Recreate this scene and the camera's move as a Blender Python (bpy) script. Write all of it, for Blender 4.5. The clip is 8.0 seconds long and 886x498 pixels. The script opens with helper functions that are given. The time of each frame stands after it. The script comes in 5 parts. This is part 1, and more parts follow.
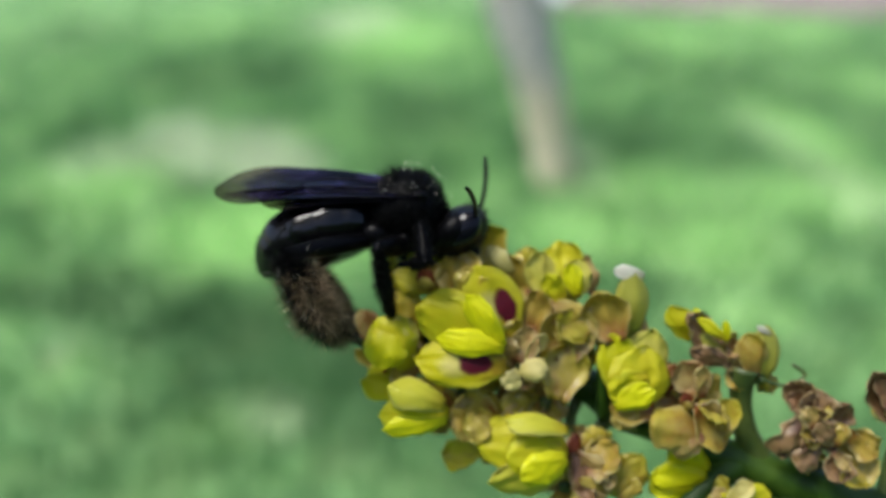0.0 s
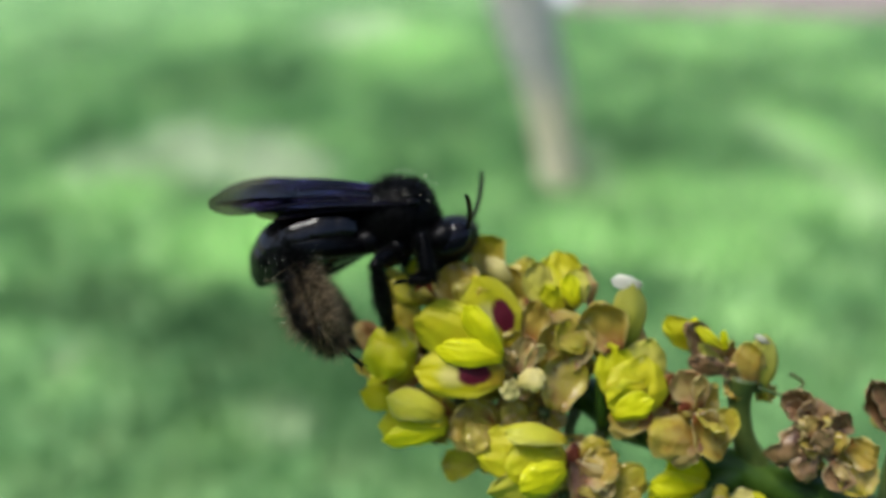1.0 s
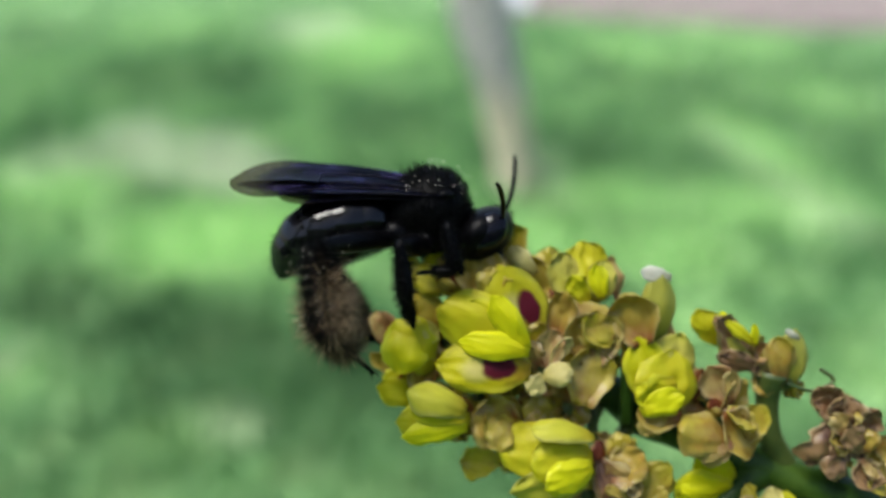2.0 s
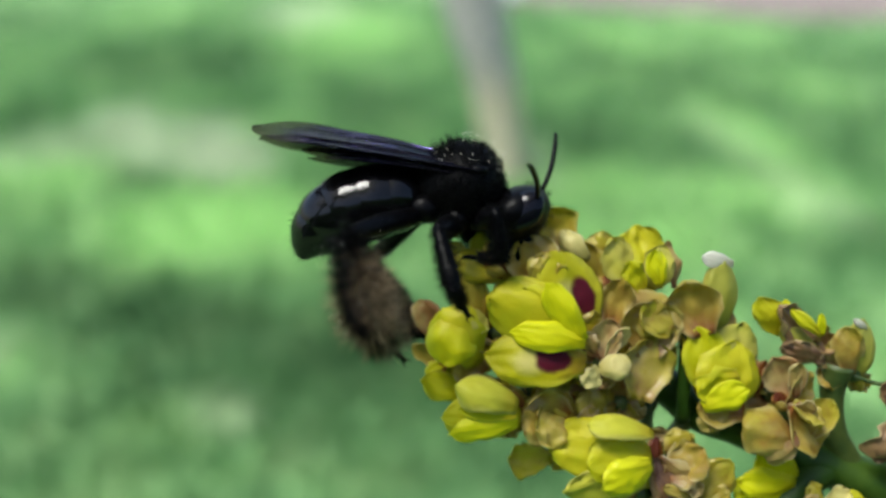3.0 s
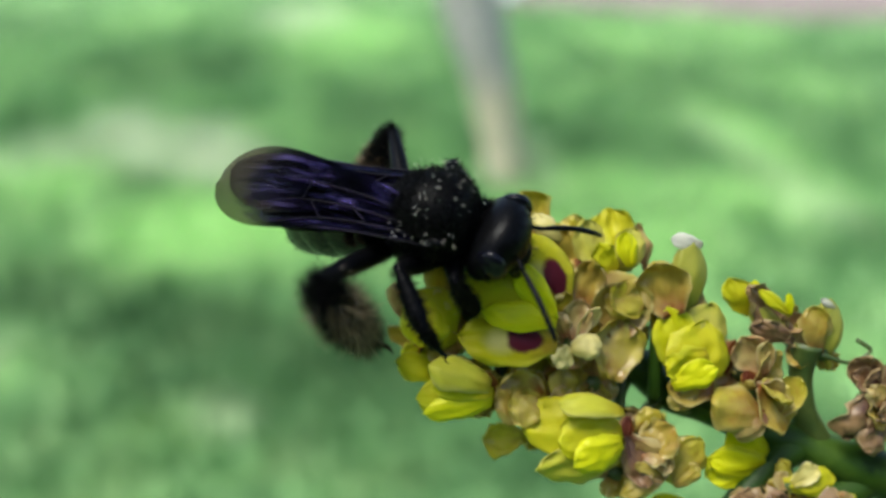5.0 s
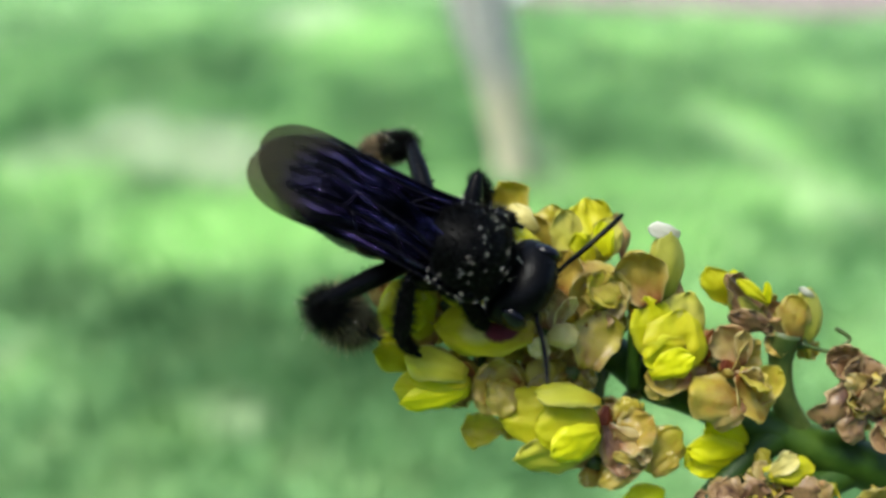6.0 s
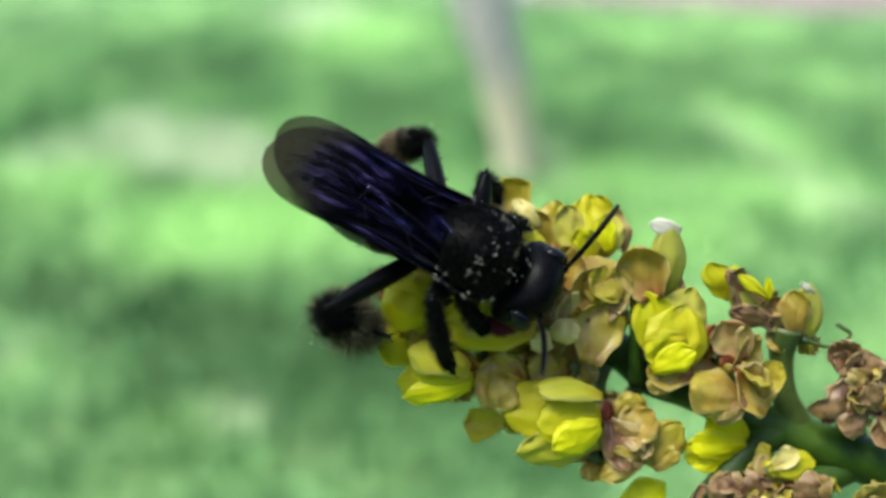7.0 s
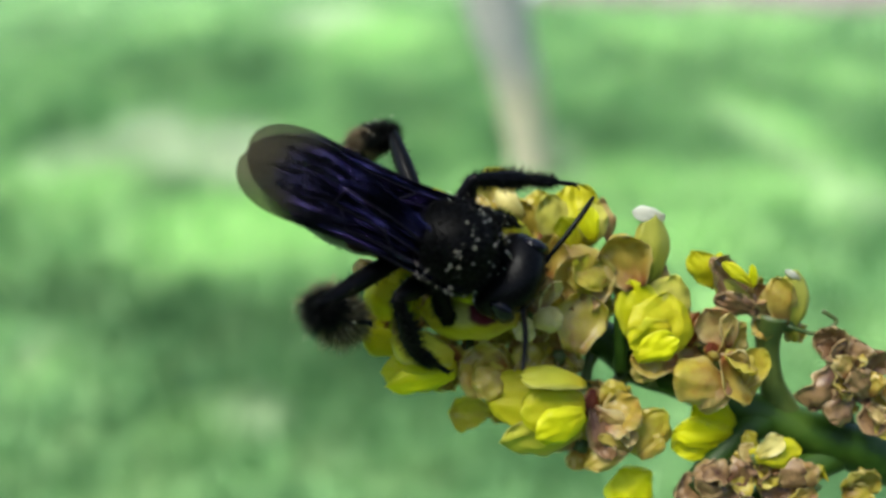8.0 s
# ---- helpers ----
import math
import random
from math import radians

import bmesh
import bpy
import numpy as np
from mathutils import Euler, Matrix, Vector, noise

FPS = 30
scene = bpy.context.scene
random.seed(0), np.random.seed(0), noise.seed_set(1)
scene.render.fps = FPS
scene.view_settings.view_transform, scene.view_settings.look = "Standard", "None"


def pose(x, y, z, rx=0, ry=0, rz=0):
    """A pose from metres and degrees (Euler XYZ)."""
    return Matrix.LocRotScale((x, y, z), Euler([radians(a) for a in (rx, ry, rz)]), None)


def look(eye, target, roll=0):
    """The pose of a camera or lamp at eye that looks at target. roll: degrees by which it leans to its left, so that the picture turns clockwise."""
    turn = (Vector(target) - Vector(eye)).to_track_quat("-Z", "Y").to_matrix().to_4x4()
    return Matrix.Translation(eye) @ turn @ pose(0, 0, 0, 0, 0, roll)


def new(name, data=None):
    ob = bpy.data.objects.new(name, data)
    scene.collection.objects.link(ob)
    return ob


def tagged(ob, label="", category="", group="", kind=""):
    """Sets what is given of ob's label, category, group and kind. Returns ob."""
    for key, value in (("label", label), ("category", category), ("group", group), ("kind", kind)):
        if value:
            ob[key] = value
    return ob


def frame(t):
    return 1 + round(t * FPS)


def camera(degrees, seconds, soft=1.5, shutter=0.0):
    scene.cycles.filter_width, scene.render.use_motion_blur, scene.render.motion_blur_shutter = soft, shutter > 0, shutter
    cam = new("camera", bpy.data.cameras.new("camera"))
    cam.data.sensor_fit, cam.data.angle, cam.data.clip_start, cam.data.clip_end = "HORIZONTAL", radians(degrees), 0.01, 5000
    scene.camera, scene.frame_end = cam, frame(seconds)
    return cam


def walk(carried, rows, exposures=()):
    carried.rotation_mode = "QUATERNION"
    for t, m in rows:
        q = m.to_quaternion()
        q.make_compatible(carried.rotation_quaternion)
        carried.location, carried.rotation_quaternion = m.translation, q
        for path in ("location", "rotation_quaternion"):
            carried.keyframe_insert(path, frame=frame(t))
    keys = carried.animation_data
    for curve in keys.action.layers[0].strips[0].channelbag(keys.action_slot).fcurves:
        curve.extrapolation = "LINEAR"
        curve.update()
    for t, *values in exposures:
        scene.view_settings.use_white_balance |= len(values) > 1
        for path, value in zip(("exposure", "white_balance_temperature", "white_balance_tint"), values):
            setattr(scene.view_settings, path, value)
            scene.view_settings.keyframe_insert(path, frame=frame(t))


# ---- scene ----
# The camera is held by hand about 65 mm from a flower spike, 1 m above a lawn, looking 25 degrees down.
VIEW = pose(0, 0, 1.0, 65, 0, 0)
# The plant's own space, in metres: x along the spike, y up across it, z towards the camera.
PLANT = VIEW @ Matrix.Translation((0, 0, -0.065))


def held(t, x, y, z, rx, ry, rz):
    """A row for walk(): millimetres and a turn in degrees from the first pose."""
    turn = Vector((radians(rx), radians(ry), radians(rz)))
    return t, VIEW @ Matrix.Translation((x / 1000, y / 1000, z / 1000)) @ Matrix.Rotation(turn.length, 4, turn.normalized() if turn.length else (0, 0, 1))


cam = camera(55, 8.0, soft=3.0)
cam.data.dof.use_dof = True
cam.data.dof.focus_distance = 0.0575
cam.data.dof.aperture_fstop = 15
walk(cam, [
    held(0.0, 0.00, 0.00, 0.00, 0.000, 0.000, 0.000),
    held(0.5, 0.92, 0.36, 0.37, 0.040, 0.327, -0.340),
    held(1.0, 0.67, 0.55, 0.40, 0.255, 0.474, -0.306),
    held(1.5, -1.38, -0.01, -0.35, 0.651, -1.187, 0.137),
    held(3.0, -8.30, -0.83, -6.93, -0.346, -3.372, 0.477),
    held(3.5, -7.12, -0.91, -6.29, -0.428, -3.188, 0.327),
    held(4.0, -7.99, -1.85, -6.99, -0.133, -4.643, 0.863),
    held(4.2, -8.40, -2.15, -6.95, -0.102, -4.381, 0.877),
    held(5.5, -5.00, -2.08, -5.34, -0.243, -3.048, -0.171),
    held(6.0, -4.21, -2.79, -5.54, -0.207, -2.703, -0.216),
    held(6.5, -3.60, -2.70, -5.01, -0.427, -1.926, -0.490),
    held(7.0, -4.21, -2.97, -5.11, -0.356, -2.477, -0.109),
    held(7.5, -3.54, -3.34, -4.87, -0.402, -1.478, -0.458),
    held(8.0, -1.94, -3.75, -4.80, -0.295, -1.438, -0.628),
], exposures=[(0.0, 0.88, 6250, 11), (1.7, 0.88, 6250, 11), (3.0, 0.92, 6250, 7.5), (4.2, 0.94, 6250, 7.5), (5.5, 1.16, 6300, 7.5), (6.5, 1.32, 6300, 7.5), (8.0, 1.22, 6300, 7)])

# ---- light: a bright hazy sky and a veiled sun, high to the left ----
SUN_HEIGHT, SUN_TURN = radians(64), radians(246)
world = bpy.data.worlds.new("world")
scene.world = world
world.use_nodes = True
wn = world.node_tree
sky = wn.nodes.new("ShaderNodeTexSky")
sky.sky_type, sky.sun_disc = "NISHITA", False
sky.sun_elevation, sky.sun_rotation = SUN_HEIGHT, SUN_TURN
sky.air_density, sky.dust_density = 1.0, 2.5
wn.nodes["Background"].inputs["Strength"].default_value = 0.12
wn.links.new(sky.outputs[0], wn.nodes["Background"].inputs["Color"])
sun = new("sun", bpy.data.lights.new("sun", "SUN"))
sun.data.energy, sun.data.angle, sun.data.color = 4.6, radians(24), (1.0, 0.96, 0.88)
to_sun = Vector((math.sin(SUN_TURN) * math.cos(SUN_HEIGHT), math.cos(SUN_TURN) * math.cos(SUN_HEIGHT), math.sin(SUN_HEIGHT)))
sun.matrix_world = look((0, 0, 6), Vector((0, 0, 6)) - to_sun)

# ---- materials ----
class Nodes:
    """Short hand for one node material."""

    def __init__(self, name):
        self.mat = bpy.data.materials.new(name)
        self.mat.use_nodes = True
        self.tree = self.mat.node_tree
        self.bsdf = self.tree.nodes["Principled BSDF"]
        self.out = self.tree.nodes["Material Output"]

    def add(self, kind, **given):
        node = self.tree.nodes.new(kind)
        for key, value in given.items():
            if key in node.inputs:
                node.inputs[key].default_value = value
        return node

    def link(self, a, b):
        self.tree.links.new(a, b)

    def noise(self, scale, detail=4.0, where="Object", rough=0.6):
        co = self.tree.nodes.new("ShaderNodeTexCoord")
        tex = self.tree.nodes.new("ShaderNodeTexNoise")
        tex.inputs["Scale"].default_value = scale
        tex.inputs["Detail"].default_value = detail
        tex.inputs["Roughness"].default_value = rough
        self.link(co.outputs[where], tex.inputs["Vector"])
        return tex.outputs["Fac"]

    def ramp(self, fac, stops):
        node = self.tree.nodes.new("ShaderNodeValToRGB")
        els = node.color_ramp.elements
        while len(els) < len(stops):
            els.new(0.5)
        for el, (at, col) in zip(els, stops):
            el.position, el.color = at, (*col, 1)
        self.link(fac, node.inputs["Fac"])
        return node.outputs["Color"]

    def mix(self, fac, a, b):
        node = self.tree.nodes.new("ShaderNodeMix")
        node.data_type = "RGBA"
        for value, socket in ((fac, node.inputs[0]), (a, node.inputs[6]), (b, node.inputs[7])):
            if isinstance(value, bpy.types.NodeSocket):
                self.link(value, socket)
            else:
                socket.default_value = value if isinstance(value, float) else (*value, 1)
        return node.outputs[2]

    def math(self, op, a, b=0.0, c=0.0):
        node = self.tree.nodes.new("ShaderNodeMath")
        node.operation = op
        for value, socket in zip((a, b, c), node.inputs):
            if isinstance(value, bpy.types.NodeSocket):
                self.link(value, socket)
            else:
                socket.default_value = value
        return node.outputs[0]

    def smooth(self, value, lo, hi):
        node = self.tree.nodes.new("ShaderNodeMapRange")
        node.interpolation_type = "SMOOTHSTEP"
        self.link(value, node.inputs[0])
        node.inputs[1].default_value, node.inputs[2].default_value = lo, hi
        return node.outputs[0]

    def bump(self, height, strength, distance):
        node = self.tree.nodes.new("ShaderNodeBump")
        node.inputs["Strength"].default_value, node.inputs["Distance"].default_value = strength, distance
        self.link(height, node.inputs["Height"])
        self.link(node.outputs[0], self.bsdf.inputs["Normal"])
        return node.outputs[0]

    def uv(self):
        co = self.tree.nodes.new("ShaderNodeTexCoord")
        xyz = self.tree.nodes.new("ShaderNodeSeparateXYZ")
        self.link(co.outputs["UV"], xyz.inputs[0])
        return xyz.outputs[0], xyz.outputs[1]

    def piece(self):
        return self.tree.nodes.new("ShaderNodeObjectInfo").outputs["Random"]

    def island(self):
        return self.tree.nodes.new("ShaderNodeNewGeometry").outputs["Random Per Island"]

    def colour(self, socket, rough, spec=0.5):
        if isinstance(socket, bpy.types.NodeSocket):
            self.link(socket, self.bsdf.inputs["Base Color"])
        else:
            self.bsdf.inputs["Base Color"].default_value = (*socket, 1)
        self.bsdf.inputs["Roughness"].default_value = rough
        self.bsdf.inputs["Specular IOR Level"].default_value = spec
        return self

    def thin(self, socket, share):
        """Lets part of the light through a thin leaf or petal."""
        glow = self.tree.nodes.new("ShaderNodeBsdfTranslucent")
        both = self.tree.nodes.new("ShaderNodeMixShader")
        both.inputs[0].default_value = share
        self.link(socket, glow.inputs["Color"])
        self.link(self.bsdf.outputs[0], both.inputs[1])
        self.link(glow.outputs[0], both.inputs[2])
        self.link(both.outputs[0], self.out.inputs["Surface"])
        return self


def petal_material(name, deep, main, edge, blotch=None, pale=None, rough=0.42, share=0.3, spots=None, spec=0.24, second=None):
    """A petal: deep colour at its base, main over the blade, edge along the rim; a blotch on the blade where there is one."""
    n = Nodes(name)
    s, t = n.uv()
    grain = n.noise(1700, 5)
    cloud = n.noise(480, 4)
    col = n.mix(n.smooth(n.math("ADD", t, n.math("MULTIPLY", n.math("SUBTRACT", cloud, 0.4), 0.9)), 0.0, 0.6), deep, main)
    rim = n.math("ADD", n.math("ABSOLUTE", n.math("SUBTRACT", s, 0.5)), n.math("MULTIPLY", cloud, 0.25))
    col = n.mix(n.math("MULTIPLY", n.smooth(rim, 0.42, 0.66), 0.8), col, edge)
    col = n.mix(n.math("MULTIPLY", n.piece(), 0.35), col, edge)
    if second:
        patch = n.math("ADD", n.noise(230, 3), n.math("MULTIPLY", n.math("SUBTRACT", n.piece(), 0.5), 0.22))
        col = n.mix(n.math("MULTIPLY", n.smooth(patch, 0.42, 0.60), 0.85), col, second)
    # fine veins along the blade
    vein = n.math("ABSOLUTE", n.math("SINE", n.math("MULTIPLY", n.math("ADD", s, n.math("MULTIPLY", grain, 0.05)), 42.0)))
    col = n.mix(n.math("MULTIPLY", n.smooth(vein, 0.35, 0.0), 0.05), col, deep)
    col = n.mix(n.math("MULTIPLY", n.smooth(n.noise(900, 5, rough=0.7), 0.5, 0.74), 0.2), col, deep)
    if pale:
        d = n.math("ADD", n.math("POWER", n.math("MULTIPLY", n.math("SUBTRACT", s, pale[0]), 3.2), 2.0), n.math("POWER", n.math("MULTIPLY", n.math("SUBTRACT", t, pale[1]), 4.0), 2.0))
        col = n.mix(n.math("MULTIPLY", n.smooth(n.math("ADD", d, n.math("MULTIPLY", cloud, 0.5)), 1.1, 0.1), 0.6), col, (0.68, 0.60, 0.27))
    if blotch:
        d = n.math("ADD", n.math("POWER", n.math("MULTIPLY", n.math("SUBTRACT", s, blotch[0]), blotch[2]), 2.0), n.math("POWER", n.math("MULTIPLY", n.math("SUBTRACT", t, blotch[1]), blotch[3]), 2.0))
        col = n.mix(n.smooth(n.math("ADD", d, n.math("MULTIPLY", n.noise(700, 3), 0.7)), 1.25, 0.75), col, (0.11, 0.008, 0.018))
    if spots:
        col = n.mix(n.math("MULTIPLY", n.smooth(n.noise(spots[0] * 2.6, 4), 0.46, 0.74), spots[2]), col, spots[1])
    n.colour(col, rough, spec)
    n.bump(n.math("ADD", n.math("MULTIPLY", cloud, 1.6), n.math("MULTIPLY", grain, 1.4)), 0.34, 0.00016)
    return n.thin(col, share).mat


YELLOW = petal_material("petal_yellow", (0.479, 0.385, 0.00508), (0.55, 0.545, 0.0034), (0.611, 0.612, 0.0423), second=(0.57, 0.52, 0.012))
BRIGHT = petal_material("petal_bright_yellow", (0.629, 0.572, 0.00269), (0.716, 0.71, 0.00358), (0.733, 0.738, 0.0179), rough=0.36)
BLOTCHED = petal_material("petal_blotched", (0.397, 0.244, 0.0169), (0.56, 0.524, 0.00508), (0.595, 0.559, 0.0423), (0.56, 0.33, 2.8, 4.2), (0.45, 0.56))
BLOTCHED_SIDE = petal_material("petal_side_blotched", (0.364, 0.218, 0.0169), (0.56, 0.524, 0.00508), (0.595, 0.559, 0.0423), (0.66, 0.42, 4.6, 3.6), (0.42, 0.5))
PALE = petal_material("petal_pale_yellow", (0.446, 0.367, 0.0169), (0.56, 0.549, 0.0423), (0.546, 0.506, 0.136), second=(0.62, 0.56, 0.10))
TAN = petal_material("petal_tan", (0.27, 0.075, 0.016), (0.51, 0.375, 0.055), (0.66, 0.575, 0.21), spots=(190, (0.34, 0.09, 0.025), 0.5), rough=0.25, share=0.42, spec=0.6, second=(0.54, 0.49, 0.035))
MUSTARD = petal_material("petal_mustard", (0.33, 0.11, 0.014), (0.54, 0.44, 0.03), (0.66, 0.59, 0.17), spots=(240, (0.40, 0.13, 0.025), 0.4), share=0.42, rough=0.3, spec=0.5, second=(0.57, 0.54, 0.02))
PINK = petal_material("petal_pinkish_tan", (0.27, 0.075, 0.03), (0.52, 0.385, 0.11), (0.68, 0.61, 0.31), spots=(300, (0.30, 0.07, 0.04), 0.5), rough=0.28, share=0.42, spec=0.55, second=(0.46, 0.21, 0.075))
DRY = petal_material("petal_dry_brown", (0.09, 0.032, 0.02), (0.22, 0.115, 0.05), (0.48, 0.35, 0.16), spots=(330, (0.06, 0.02, 0.016), 0.9), share=0.22, rough=0.36, spec=0.45)
MAROON = petal_material("petal_maroon", (0.07, 0.01, 0.006), (0.12, 0.026, 0.008), (0.40, 0.21, 0.04), share=0.2, spec=0.2, rough=0.5)
CREAM = petal_material("petal_cream", (0.50, 0.42, 0.08), (0.68, 0.60, 0.20), (0.72, 0.65, 0.32), share=0.35, rough=0.4, spec=0.3)
BUD = petal_material("bud_green_yellow", (0.20, 0.235, 0.018), (0.32, 0.345, 0.036), (0.43, 0.35, 0.072), share=0.25)
WHITE = petal_material("petal_white_tip", (0.45, 0.42, 0.25), (0.68, 0.66, 0.52), (0.72, 0.70, 0.60), share=0.25)


def stem_material():
    n = Nodes("stem_green")
    col = n.ramp(n.noise(220, 5), [(0.3, (0.010, 0.028, 0.002)), (0.55, (0.027, 0.066, 0.005)), (0.8, (0.07, 0.125, 0.014))])
    n.colour(col, 0.5, 0.25)
    n.bump(n.noise(900, 4), 0.3, 0.0001)
    return n.mat


def pedicel_material():
    n = Nodes("pedicel_green")
    col = n.ramp(n.noise(260, 4), [(0.3, (0.03, 0.06, 0.010)), (0.7, (0.11, 0.14, 0.03))])
    n.colour(col, 0.45)
    n.bump(n.noise(900, 4), 0.3, 0.0001)
    return n.mat


def shell(name, base, rough, grain, strength, spec=0.5, coat=0.0):
    n = Nodes(name)
    col = n.mix(n.noise(500, 3), base, tuple(c * 1.8 + 0.001 for c in base))
    n.colour(col, rough, spec)
    n.bsdf.inputs["Coat Weight"].default_value = coat
    n.bsdf.inputs["Coat Roughness"].default_value = 0.08
    n.bump(n.noise(grain, 3), strength, 0.00005)
    return n.mat


def hair_material(name, dark, light, rough=0.5):
    n = Nodes(name)
    n.colour(n.ramp(n.island(), [(0.0, dark), (0.55, tuple(0.8 * a + 0.2 * b for a, b in zip(dark, light))), (1.0, light)]), rough, 0.08)
    return n.mat


def wing_material():
    """Smoky violet membrane, crinkled along its length, clear and greyish towards the tip."""
    n = Nodes("wing_membrane")
    s, t = n.uv()

    def stretched(across, along, detail):
        at = n.tree.nodes.new("ShaderNodeCombineXYZ")
        n.link(n.math("MULTIPLY", s, across), at.inputs[0])
        n.link(n.math("MULTIPLY", t, along), at.inputs[1])
        tex = n.tree.nodes.new("ShaderNodeTexNoise")
        tex.inputs["Scale"].default_value, tex.inputs["Detail"].default_value = 1.0, detail
        n.link(at.outputs[0], tex.inputs["Vector"])
        return tex.outputs["Fac"]

    cloud, crease = stretched(13, 6, 4), stretched(34, 20, 3)
    col = n.ramp(cloud, [(0.40, (0.003, 0.003, 0.006)), (0.52, (0.009, 0.007, 0.022)), (0.60, (0.045, 0.035, 0.11)), (0.70, (0.19, 0.15, 0.40))])
    n.link(n.smooth(t, 0.85, 0.6), n.bsdf.inputs["Metallic"])
    rim = n.math("MULTIPLY", n.math("POWER", n.math("ABSOLUTE", n.math("SUBTRACT", n.math("MULTIPLY", s, 2.0), 1.0)), 3.0), 0.14)
    edge = n.smooth(n.math("ADD", n.math("ADD", t, rim), n.math("MULTIPLY", n.math("SUBTRACT", cloud, 0.5), 0.22)), 0.80, 0.92)
    n.colour(n.mix(edge, col, (0.060, 0.050, 0.052)), 0.17, 0.2)
    clear = n.tree.nodes.new("ShaderNodeBsdfTransparent")
    clear.inputs[0].default_value = (0.70, 0.64, 0.60, 1)
    both = n.tree.nodes.new("ShaderNodeMixShader")
    n.link(n.math("ADD", n.math("MULTIPLY", edge, 0.42), n.math("ADD", n.math("MULTIPLY", n.smooth(t, 0.5, 0.8), 0.25), 0.02)), both.inputs[0])
    n.link(n.bsdf.outputs[0], both.inputs[1])
    n.link(clear.outputs[0], both.inputs[2])
    n.link(both.outputs[0], n.out.inputs["Surface"])
    n.bump(n.math("ADD", n.math("MULTIPLY", crease, 1.5), n.math("ABSOLUTE", n.math("SINE", n.math("MULTIPLY", s, 24.0)))), 1.0, 0.0004)
    return n.mat


def lawn_colour(n):
    """Grass colours by the place on the lawn: painted sun pools, shade bands and dry patches."""
    geo = n.tree.nodes.new("ShaderNodeNewGeometry")
    xyz = n.tree.nodes.new("ShaderNodeSeparateXYZ")
    n.link(geo.outputs["Position"], xyz.inputs[0])
    x, y = xyz.outputs[0], xyz.outputs[1]

    def noise_at(scale, detail):
        tex = n.tree.nodes.new("ShaderNodeTexNoise")
        tex.inputs["Scale"].default_value, tex.inputs["Detail"].default_value = scale, detail
        n.link(geo.outputs["Position"], tex.inputs["Vector"])
        return tex.outputs["Fac"]

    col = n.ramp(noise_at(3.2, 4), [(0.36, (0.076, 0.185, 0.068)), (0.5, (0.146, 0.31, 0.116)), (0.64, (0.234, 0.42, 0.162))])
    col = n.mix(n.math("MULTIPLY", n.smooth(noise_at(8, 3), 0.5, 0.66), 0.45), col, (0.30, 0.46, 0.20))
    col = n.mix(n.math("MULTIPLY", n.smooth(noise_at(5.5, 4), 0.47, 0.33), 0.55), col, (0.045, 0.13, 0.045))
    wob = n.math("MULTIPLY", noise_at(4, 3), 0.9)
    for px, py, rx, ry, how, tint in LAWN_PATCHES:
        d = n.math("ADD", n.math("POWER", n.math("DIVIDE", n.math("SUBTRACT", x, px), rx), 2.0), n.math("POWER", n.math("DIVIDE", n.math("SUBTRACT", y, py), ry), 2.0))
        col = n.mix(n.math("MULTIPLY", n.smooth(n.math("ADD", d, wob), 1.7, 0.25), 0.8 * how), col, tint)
    return col


# pools of sunlight and bands of shade are put into the grass colour
PAINTED_SUN, PAINTED_SHADE, STRAW = (0.43, 0.72, 0.26), (0.022, 0.075, 0.026), (0.68, 0.72, 0.55)
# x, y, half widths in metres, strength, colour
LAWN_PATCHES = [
    (-0.47, 2.22, 0.43, 0.32, 1.00, PAINTED_SUN),
    (-1.08, 2.57, 0.28, 0.30, 0.60, PAINTED_SUN),
    (-0.26, 5.03, 0.49, 1.02, 0.80, PAINTED_SUN),
    (-1.48, 5.51, 0.41, 0.58, 0.40, PAINTED_SUN),
    (1.36, 3.13, 0.20, 0.75, 0.80, PAINTED_SUN),
    (1.31, 4.94, 0.37, 0.65, 0.50, PAINTED_SUN),
    (2.04, 5.31, 0.44, 0.75, 0.50, PAINTED_SUN),
    (0.61, 2.53, 0.31, 0.25, 0.70, PAINTED_SUN),
    (0.38, 2.18, 0.24, 0.23, 0.80, PAINTED_SUN),
    (1.13, 2.48, 0.40, 0.29, 0.60, PAINTED_SUN),
    (0.72, 2.10, 0.28, 0.22, 0.75, PAINTED_SUN),
    (-0.42, 1.33, 0.16, 0.08, 0.50, PAINTED_SUN),
    (-0.80, 1.53, 0.07, 0.13, 0.35, PAINTED_SUN),
    (1.96, 3.92, 0.28, 0.54, 0.40, PAINTED_SUN),
    (1.01, 1.57, 0.08, 0.19, 0.40, PAINTED_SUN),
    (0.71, 1.73, 0.16, 0.13, 0.50, PAINTED_SUN),
]
